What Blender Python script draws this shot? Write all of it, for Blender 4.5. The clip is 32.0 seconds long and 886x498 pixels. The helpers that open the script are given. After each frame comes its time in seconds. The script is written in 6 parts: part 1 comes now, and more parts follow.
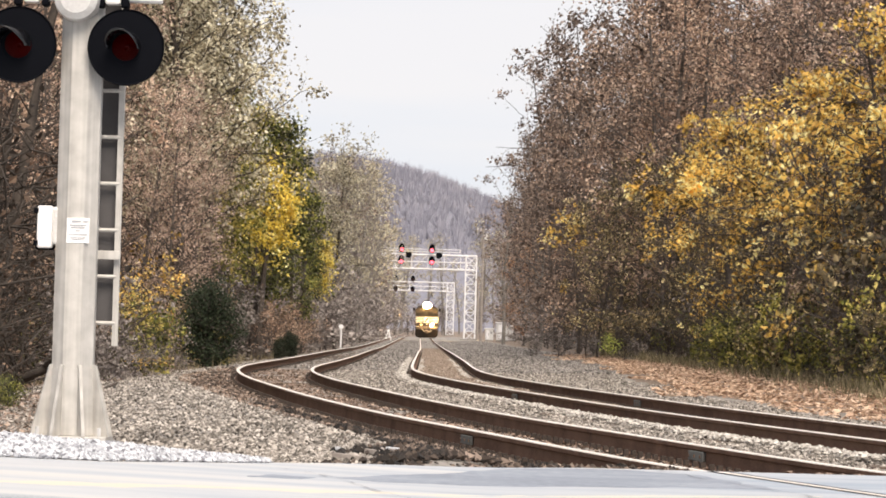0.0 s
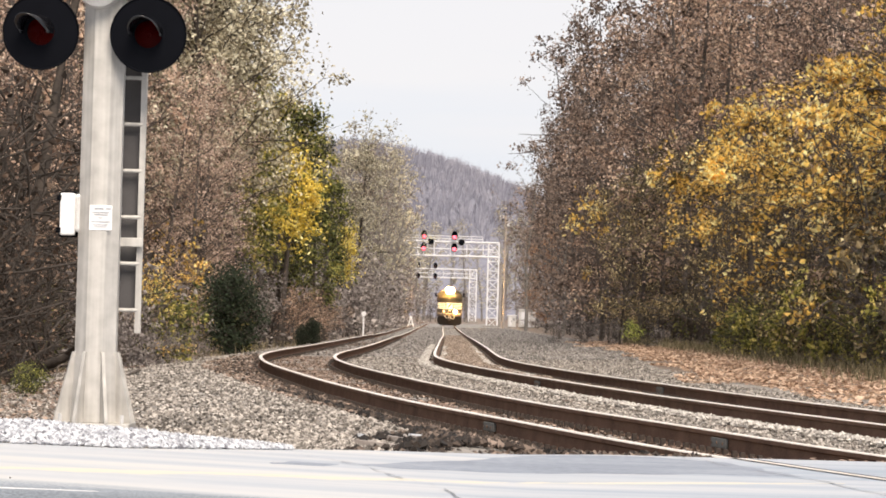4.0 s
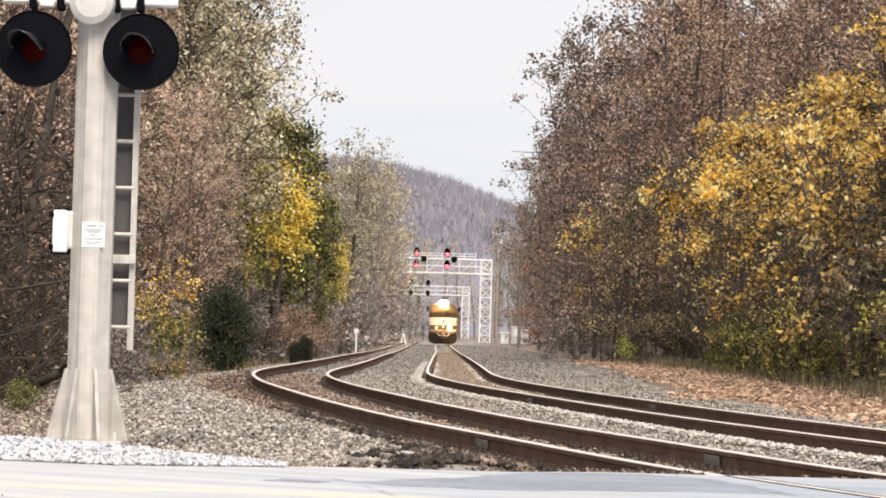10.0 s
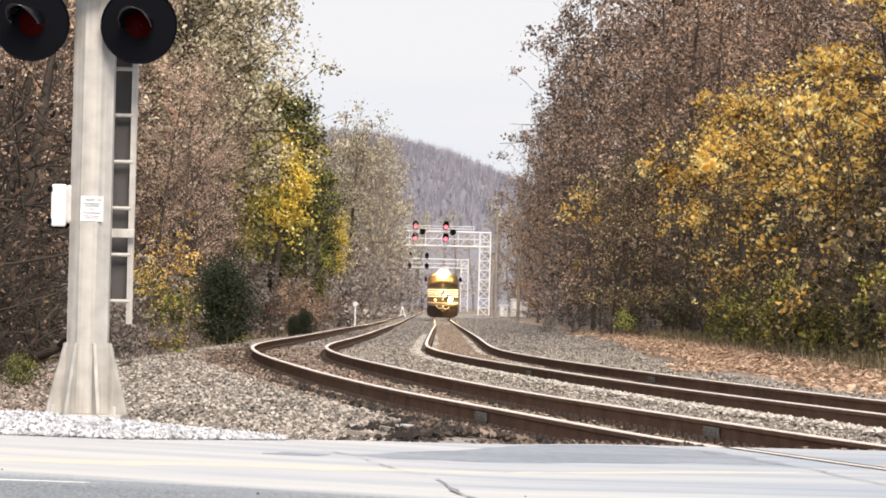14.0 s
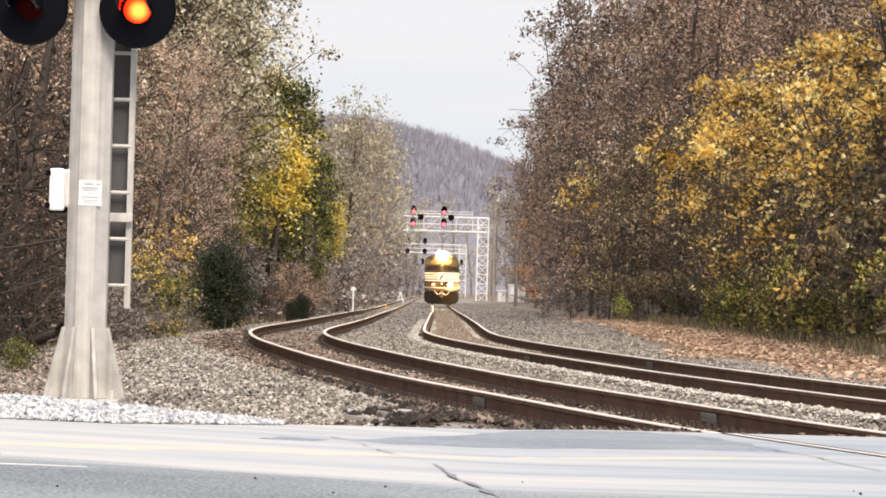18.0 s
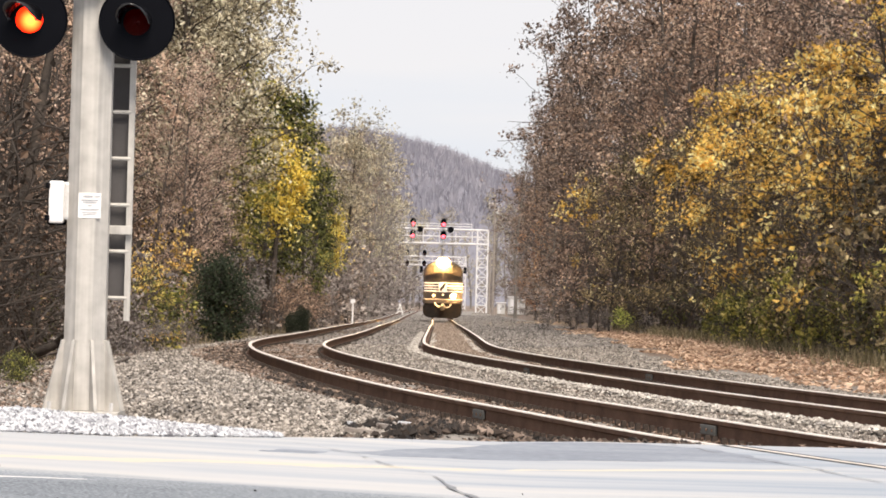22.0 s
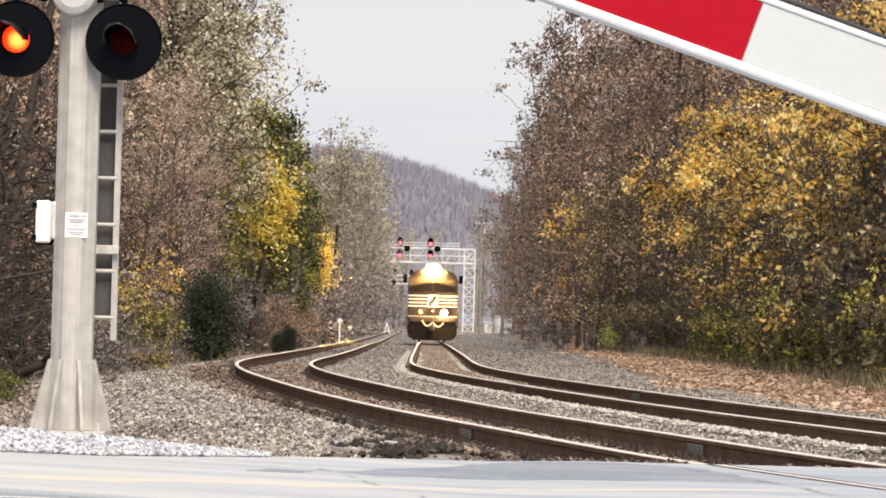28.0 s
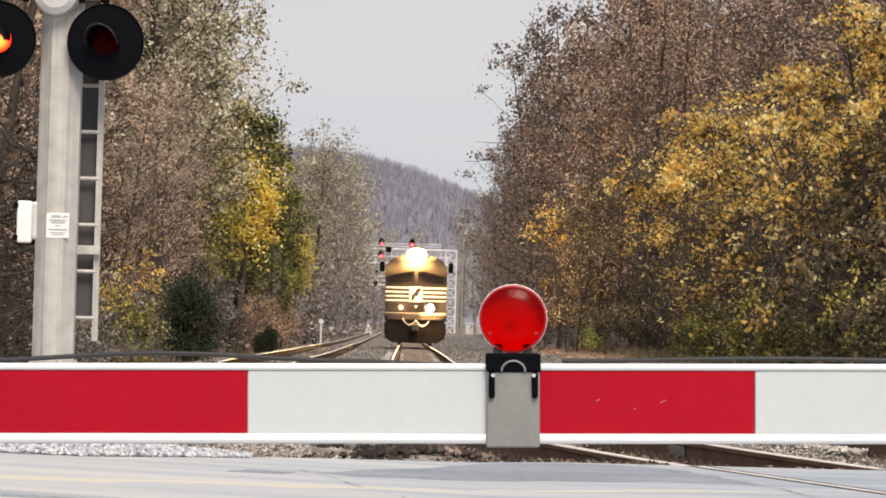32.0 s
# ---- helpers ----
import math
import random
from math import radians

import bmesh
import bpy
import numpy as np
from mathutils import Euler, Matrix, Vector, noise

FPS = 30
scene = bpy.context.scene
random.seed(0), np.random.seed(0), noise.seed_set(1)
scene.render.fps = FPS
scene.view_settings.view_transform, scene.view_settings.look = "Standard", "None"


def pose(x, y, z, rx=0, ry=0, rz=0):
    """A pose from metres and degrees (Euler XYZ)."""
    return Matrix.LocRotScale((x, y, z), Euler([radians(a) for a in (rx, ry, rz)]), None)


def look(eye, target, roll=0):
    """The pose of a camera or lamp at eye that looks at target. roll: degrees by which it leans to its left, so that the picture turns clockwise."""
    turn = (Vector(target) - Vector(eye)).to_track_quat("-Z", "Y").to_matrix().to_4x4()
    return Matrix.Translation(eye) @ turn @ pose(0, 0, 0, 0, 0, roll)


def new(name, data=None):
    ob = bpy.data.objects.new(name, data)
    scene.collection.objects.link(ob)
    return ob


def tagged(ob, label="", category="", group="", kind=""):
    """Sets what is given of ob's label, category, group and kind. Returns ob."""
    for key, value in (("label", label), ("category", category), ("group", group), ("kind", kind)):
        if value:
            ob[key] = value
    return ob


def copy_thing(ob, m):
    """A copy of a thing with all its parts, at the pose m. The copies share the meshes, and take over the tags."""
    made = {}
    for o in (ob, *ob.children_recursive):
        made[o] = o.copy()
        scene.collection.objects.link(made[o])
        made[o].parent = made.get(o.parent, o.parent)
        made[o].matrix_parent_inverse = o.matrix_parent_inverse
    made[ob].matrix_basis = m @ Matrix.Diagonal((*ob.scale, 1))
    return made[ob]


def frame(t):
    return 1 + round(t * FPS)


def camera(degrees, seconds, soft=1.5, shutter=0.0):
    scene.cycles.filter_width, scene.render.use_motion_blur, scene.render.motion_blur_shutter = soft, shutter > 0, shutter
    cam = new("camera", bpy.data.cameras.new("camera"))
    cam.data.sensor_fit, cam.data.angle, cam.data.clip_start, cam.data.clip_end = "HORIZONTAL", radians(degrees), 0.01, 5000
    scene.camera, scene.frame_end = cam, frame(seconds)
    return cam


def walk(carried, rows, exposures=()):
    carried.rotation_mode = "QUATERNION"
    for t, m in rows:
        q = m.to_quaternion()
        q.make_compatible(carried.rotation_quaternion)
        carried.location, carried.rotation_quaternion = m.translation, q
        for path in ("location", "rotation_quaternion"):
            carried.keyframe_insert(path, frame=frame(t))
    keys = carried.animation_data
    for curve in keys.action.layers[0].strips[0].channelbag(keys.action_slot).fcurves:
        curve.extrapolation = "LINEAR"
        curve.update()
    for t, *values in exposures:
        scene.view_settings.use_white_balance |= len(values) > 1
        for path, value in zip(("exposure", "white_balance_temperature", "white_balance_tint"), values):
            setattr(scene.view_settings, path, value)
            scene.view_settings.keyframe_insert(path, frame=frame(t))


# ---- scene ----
# Camera: hand held with a long lens, eye about a metre above the rails.
cam = camera(14.89, 32.0, soft=1.8)
EYE = 0.97
ROWS = [
    (0, -0.001, 1.311, -1.64),
    (0.5, -0.002, 1.335, -1.58),
    (1, 0.034, 1.344, -1.57),
    (1.5, 0.11, 1.333, -1.5),
    (2, 0.152, 1.32, -1.47),
    (2.5, 0.196, 1.259, -1.46),
    (3, 0.25, 1.235, -1.55),
    (3.5, 0.289, 1.176, -1.58),
    (4, 0.38, 1.079, -1.61),
    (4.5, 0.405, 0.968, -1.56),
    (6.5, 0.535, 1.145, -1.49),
    (7, 0.468, 1.16, -1.52),
    (7.5, 0.399, 1.192, -1.5),
    (8, 0.391, 1.207, -1.49),
    (8.5, 0.401, 1.24, -1.49),
    (9, 0.369, 1.263, -1.57),
    (9.5, 0.312, 1.352, -1.56),
    (10, 0.256, 1.373, -1.63),
    (10.5, 0.22, 1.28, -1.69),
    (11, 0.238, 1.148, -1.68),
    (11.5, 0.269, 1.037, -1.64),
    (12, 0.316, 1, -1.51),
    (12.5, 0.369, 0.983, -1.41),
    (13, 0.389, 0.996, -1.41),
    (13.5, 0.351, 0.955, -1.4),
    (14, 0.239, 0.914, -1.42),
    (14.5, 0.194, 0.931, -1.4),
    (16.5, 0.297, 0.804, -1.49),
    (17, 0.228, 0.751, -1.51),
    (17.5, 0.184, 0.739, -1.57),
    (18, 0.204, 0.666, -1.59),
    (18.5, 0.254, 0.579, -1.55),
    (19, 0.345, 0.502, -1.52),
    (19.5, 0.413, 0.491, -1.44),
    (20, 0.391, 0.526, -1.41),
    (20.5, 0.25, 0.573, -1.41),
    (21, 0.213, 0.691, -1.46),
    (21.5, 0.169, 0.835, -1.5),
    (22, 0.197, 0.871, -1.53),
    (22.5, 0.263, 1.023, -1.49),
    (23, 0.312, 1.153, -1.41),
    (23.5, 0.257, 1.216, -1.4),
    (24, 0.128, 1.24, -1.38),
    (24.5, 0.042, 1.24, -1.39),
    (25, 0.028, 1.244, -1.38),
    (25.5, 0.159, 1.253, -1.36),
    (27.5, 0.389, 1.196, -1.46),
    (28, -0.024, 1.205, -1.5),
    (28.5, -0.104, 1.27, -1.42),
    (29, -0.173, 1.312, -1.47),
    (29.5, -0.203, 1.313, -1.47),
    (30, -0.247, 1.316, -1.5),
    (30.5, -0.327, 1.306, -1.53),
    (31, -0.413, 1.295, -1.65),
    (31.5, -0.388, 1.308, -1.61),
    (32, -0.339, 1.231, -1.6),
]
walk(cam, [(t, pose(0, 0, EYE, 90 + pitch, roll, yaw)) for t, yaw, pitch, roll in ROWS],
     exposures=((0, 0.32), (13, 0.32), (17, 0.29), (25.5, 0.29), (27.5, 0.24), (28.5, 0.1), (29.5, -0.02), (30.5, -0.05), (32, -0.06)))

# ---- light: a bright overcast sky and a soft sun ----
world = bpy.data.worlds.new("overcast_sky")
scene.world = world
world.use_nodes = True
wn, wl = world.node_tree.nodes, world.node_tree.links
wn.clear()
w_out = wn.new("ShaderNodeOutputWorld")
w_bg = wn.new("ShaderNodeBackground")
w_sky = wn.new("ShaderNodeTexSky")
w_sky.sky_type, w_sky.sun_disc = "NISHITA", False
w_sky.sun_elevation, w_sky.sun_rotation = radians(50), radians(164.5)
w_cloud = wn.new("ShaderNodeTexNoise")
w_cloud.inputs["Scale"].default_value, w_cloud.inputs["Detail"].default_value = 2.2, 5.0
w_map = wn.new("ShaderNodeMapping")
w_map.inputs["Scale"].default_value = (1.0, 1.0, 9.0)
w_co = wn.new("ShaderNodeTexCoord")
w_ramp = wn.new("ShaderNodeValToRGB")
w_ramp.color_ramp.elements[0].position, w_ramp.color_ramp.elements[0].color = 0.4, (6.55, 6.85, 7.55, 1)
w_ramp.color_ramp.elements[1].position, w_ramp.color_ramp.elements[1].color = 0.6, (7.6, 7.35, 7.5, 1)
w_mix = wn.new("ShaderNodeMix")
w_mix.data_type = "RGBA"
w_mix.inputs["Factor"].default_value = 0.9
wl.new(w_co.outputs["Generated"], w_map.inputs["Vector"])
wl.new(w_map.outputs["Vector"], w_cloud.inputs["Vector"])
wl.new(w_cloud.outputs["Fac"], w_ramp.inputs["Fac"])
wl.new(w_sky.outputs["Color"], w_mix.inputs["A"])
wl.new(w_ramp.outputs["Color"], w_mix.inputs["B"])
wl.new(w_mix.outputs["Result"], w_bg.inputs["Color"])
w_bg.inputs["Strength"].default_value = 0.1
wl.new(w_bg.outputs["Background"], w_out.inputs["Surface"])

sun = new("sun", bpy.data.lights.new("sun", "SUN"))
sun.data.energy, sun.data.angle, sun.data.color = 4.4, radians(30), (1.0, 0.885, 0.755)
sun.matrix_world = look((18, -25, 80), (0, 40, 0))


# ---- materials ----
def shader(name):
    m = bpy.data.materials.new(name)
    m.use_nodes = True
    return m, m.node_tree.nodes, m.node_tree.links, m.node_tree.nodes["Principled BSDF"]


def ramp_node(n, stops):
    r = n.new("ShaderNodeValToRGB")
    e = r.color_ramp.elements
    e[0].position, e[0].color = stops[0][0], (*stops[0][1], 1)
    e[1].position, e[1].color = stops[-1][0], (*stops[-1][1], 1)
    for p, c in stops[1:-1]:
        e.new(p).color = (*c, 1)
    return r


def surface(name, c1, c2, scale=6.0, fine=60.0, rough=0.8, bump=0.3, metal=0.0, depth=0.01, spread=0.18, spec=0.5, stretch=None):
    """Two colours mixed by coarse and fine noise, with relief."""
    m, n, l, b = shader(name)
    co = n.new("ShaderNodeTexCoord")
    a, f = n.new("ShaderNodeTexNoise"), n.new("ShaderNodeTexNoise")
    a.inputs["Scale"].default_value, a.inputs["Detail"].default_value = scale, 6
    f.inputs["Scale"].default_value, f.inputs["Detail"].default_value = fine, 3
    mix = n.new("ShaderNodeMath")
    mix.operation = "MULTIPLY_ADD"
    mix.inputs[1].default_value = 0.45
    half = n.new("ShaderNodeMath")
    half.operation = "MULTIPLY"
    half.inputs[1].default_value = 0.55
    r = ramp_node(n, [(0.5 - spread, c1), (0.5 + spread, c2)])
    bp = n.new("ShaderNodeBump")
    bp.inputs["Strength"].default_value, bp.inputs["Distance"].default_value = bump, depth
    way = n.new("ShaderNodeMapping")
    way.inputs["Scale"].default_value = stretch or (1, 1, 1)
    l.new(co.outputs["Object"], way.inputs["Vector"])
    l.new(way.outputs["Vector"], a.inputs["Vector"])
    l.new(co.outputs["Object"], f.inputs["Vector"])
    b.inputs["Specular IOR Level"].default_value = spec
    l.new(a.outputs["Fac"], half.inputs[0])
    l.new(f.outputs["Fac"], mix.inputs[0])
    l.new(half.outputs[0], mix.inputs[2])
    l.new(mix.outputs[0], r.inputs["Fac"])
    l.new(r.outputs["Color"], b.inputs["Base Color"])
    l.new(mix.outputs[0], bp.inputs["Height"])
    l.new(bp.outputs["Normal"], b.inputs["Normal"])
    b.inputs["Roughness"].default_value, b.inputs["Metallic"].default_value = rough, metal
    return m


def islands(name, stops, rough=0.8, translucent=0.0, vary=(0.62, 1.38), patch=0.0, size=1.1):
    """Colour that differs from piece to piece of one mesh, and from patch to patch of that size in metres. On leaves
    the patches imitate lit and dark clumps.
    """
    m, n, l, b = shader(name)
    g = n.new("ShaderNodeNewGeometry")
    r = ramp_node(n, stops)
    fac = g.outputs["Random Per Island"]
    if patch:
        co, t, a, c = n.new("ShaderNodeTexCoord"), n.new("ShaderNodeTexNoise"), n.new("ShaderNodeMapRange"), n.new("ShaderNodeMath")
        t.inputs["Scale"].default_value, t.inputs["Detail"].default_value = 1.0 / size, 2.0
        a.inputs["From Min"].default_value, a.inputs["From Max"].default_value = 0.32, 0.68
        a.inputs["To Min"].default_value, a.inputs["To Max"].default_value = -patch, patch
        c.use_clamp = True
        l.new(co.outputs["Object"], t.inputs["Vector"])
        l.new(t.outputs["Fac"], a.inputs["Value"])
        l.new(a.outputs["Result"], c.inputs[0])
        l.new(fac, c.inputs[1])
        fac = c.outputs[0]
    l.new(fac, r.inputs["Fac"])
    who, lift, hue = n.new("ShaderNodeObjectInfo"), n.new("ShaderNodeMapRange"), n.new("ShaderNodeHueSaturation")
    lift.inputs["To Min"].default_value, lift.inputs["To Max"].default_value = vary
    l.new(who.outputs["Random"], lift.inputs["Value"])
    l.new(lift.outputs["Result"], hue.inputs["Value"])
    l.new(r.outputs["Color"], hue.inputs["Color"])
    l.new(hue.outputs["Color"], b.inputs["Base Color"])
    b.inputs["Roughness"].default_value = rough
    if translucent:
        t = n.new("ShaderNodeBsdfTranslucent")
        x = n.new("ShaderNodeMixShader")
        x.inputs["Fac"].default_value = translucent
        l.new(hue.outputs["Color"], t.inputs["Color"])
        l.new(b.outputs["BSDF"], x.inputs[1])
        l.new(t.outputs["BSDF"], x.inputs[2])
        l.new(x.outputs["Shader"], n["Material Output"].inputs["Surface"])
    return m


def plain(name, c, rough=0.5, metal=0.0, var=0.12, scale=8.0, bump=0.05, spec=0.5):
    d = tuple(v * (1 - var) for v in c)
    u = tuple(min(1, v * (1 + var)) for v in c)
    return surface(name, d, u, scale, scale * 12, rough, bump, metal, 0.003, 0.18, spec)


def glow(name, c, strength, core=0.0):
    """A light-giving surface; with core, brightest within that many metres of its middle."""
    m, n, l, b = shader(name)
    if core:
        co, ln, mr = n.new("ShaderNodeTexCoord"), n.new("ShaderNodeVectorMath"), n.new("ShaderNodeMapRange")
        ln.operation = "LENGTH"
        mr.interpolation_type = "SMOOTHSTEP"
        mr.inputs["From Min"].default_value, mr.inputs["From Max"].default_value = 0.0, core
        mr.inputs["To Min"].default_value, mr.inputs["To Max"].default_value = strength, strength * 0.05
        l.new(co.outputs["Object"], ln.inputs[0])
        l.new(ln.outputs["Value"], mr.inputs["Value"])
        l.new(mr.outputs["Result"], b.inputs["Emission Strength"])
    b.inputs["Base Color"].default_value = (*c, 1)
    b.inputs["Emission Color"].default_value = (*c, 1)
    b.inputs["Emission Strength"].default_value = strength
    return m


def lit_face(name, c, strength, radius):
    """A lit reflector: a hot middle, a dimmer field and a broken bright ring."""
    m, n, l, b = shader(name)
    co, ln, k, r = n.new("ShaderNodeTexCoord"), n.new("ShaderNodeVectorMath"), n.new("ShaderNodeMath"), n.new("ShaderNodeValToRGB")
    ln.operation, k.operation, k.inputs[1].default_value = "LENGTH", "DIVIDE", radius
    e = r.color_ramp.elements
    e[0].position, e[0].color = 0.16, (1, 1, 1, 1)
    e[1].position, e[1].color = 1.0, (0.012, 0.012, 0.012, 1)
    for p, v in ((0.32, 0.05), (0.58, 0.014), (0.76, 0.13), (0.92, 0.03)):
        e.new(p).color = (v, v, v, 1)
    t, f, x, y = n.new("ShaderNodeTexNoise"), n.new("ShaderNodeMapRange"), n.new("ShaderNodeMath"), n.new("ShaderNodeMath")
    t.inputs["Scale"].default_value = 28.0
    f.inputs["From Min"].default_value, f.inputs["From Max"].default_value = 0.35, 0.65
    f.inputs["To Min"].default_value, f.inputs["To Max"].default_value = 0.35, 1.5
    x.operation = y.operation = "MULTIPLY"
    y.inputs[1].default_value = strength
    l.new(co.outputs["Object"], ln.inputs[0])
    l.new(co.outputs["Object"], t.inputs["Vector"])
    l.new(ln.outputs["Value"], k.inputs[0])
    l.new(k.outputs[0], r.inputs["Fac"])
    l.new(t.outputs["Fac"], f.inputs["Value"])
    l.new(r.outputs["Color"], x.inputs[0])
    l.new(f.outputs["Result"], x.inputs[1])
    l.new(x.outputs[0], y.inputs[0])
    l.new(y.outputs[0], b.inputs["Emission Strength"])
    b.inputs["Base Color"].default_value = (*c, 1)
    b.inputs["Emission Color"].default_value = (*c, 1)
    return m


def red_lens(name, tint, gloss):
    m, n, l, b = shader(name)
    t, g, x = n.new("ShaderNodeBsdfTransparent"), n.new("ShaderNodeBsdfGlossy"), n.new("ShaderNodeMixShader")
    t.inputs["Color"].default_value = (*tint, 1)
    g.inputs["Color"].default_value, g.inputs["Roughness"].default_value = (1, 0.75, 0.75, 1), 0.18
    x.inputs["Fac"].default_value = gloss
    l.new(t.outputs["BSDF"], x.inputs[1])
    l.new(g.outputs["BSDF"], x.inputs[2])
    l.new(x.outputs["Shader"], n["Material Output"].inputs["Surface"])
    return m


def road_surface():
    """Pale worn concrete that gives way raggedly to blue-grey asphalt nearer than 16.5 m."""
    m, n, l, b = shader("worn_road")
    co, sep = n.new("ShaderNodeTexCoord"), n.new("ShaderNodeSeparateXYZ")
    l.new(co.outputs["Object"], sep.inputs[0])

    def tex(scale, detail, stretch):
        mp, t = n.new("ShaderNodeMapping"), n.new("ShaderNodeTexNoise")
        mp.inputs["Scale"].default_value = stretch
        t.inputs["Scale"].default_value, t.inputs["Detail"].default_value = scale, detail
        l.new(co.outputs["Object"], mp.inputs["Vector"])
        l.new(mp.outputs["Vector"], t.inputs["Vector"])
        return t.outputs["Fac"]

    def calc(op, a, c, d=None):
        k = n.new("ShaderNodeMath")
        k.operation = op
        for i, v in enumerate((a, c, d)):
            if isinstance(v, (int, float)):
                k.inputs[i].default_value = v
            elif v is not None:
                l.new(v, k.inputs[i])
        return k.outputs[0]

    def blend(f, a, c):
        k = n.new("ShaderNodeMix")
        k.data_type = "RGBA"
        l.new(f, k.inputs["Factor"])
        l.new(a, k.inputs["A"])
        l.new(c, k.inputs["B"])
        return k.outputs["Result"]

    def tone(f, stops):
        r = ramp_node(n, stops)
        l.new(f, r.inputs["Fac"])
        return r.outputs["Color"]

    wide, streak, grit = tex(0.55, 4, (0.35, 1, 1)), tex(2.2, 5, (0.12, 1, 1)), tex(55, 3, (1, 1, 1))
    pale = tone(calc("MULTIPLY_ADD", sep.outputs["X"], -0.03, calc("MULTIPLY_ADD", streak, 0.55, calc("MULTIPLY", wide, 0.45))), [(0.36, (0.28, 0.32, 0.375)), (0.46, (0.36, 0.385, 0.425)), (0.57, (0.445, 0.45, 0.462)), (0.67, (0.49, 0.48, 0.465))])
    dark = tone(calc("MULTIPLY_ADD", grit, 0.6, calc("MULTIPLY", wide, 0.4)), [(0.34, (0.11, 0.125, 0.145)), (0.5, (0.25, 0.275, 0.305)), (0.66, (0.41, 0.435, 0.46))])
    # the ragged change from one to the other; the paving also turns bluer towards positive x
    where = calc("ADD", sep.outputs["Y"], calc("MULTIPLY_ADD", streak, 2.4, calc("MULTIPLY", sep.outputs["X"], 0.12)))
    f = n.new("ShaderNodeMapRange")
    f.inputs["From Min"].default_value, f.inputs["From Max"].default_value = 17.5, 18.0
    l.new(where, f.inputs["Value"])
    l.new(blend(f.outputs["Result"], dark, pale), b.inputs["Base Color"])
    bp = n.new("ShaderNodeBump")
    bp.inputs["Strength"].default_value, bp.inputs["Distance"].default_value = 0.35, 0.006
    l.new(grit, bp.inputs["Height"])
    l.new(bp.outputs["Normal"], b.inputs["Normal"])
    b.inputs["Roughness"].default_value, b.inputs["Specular IOR Level"].default_value = 0.85, 0.3
    return m


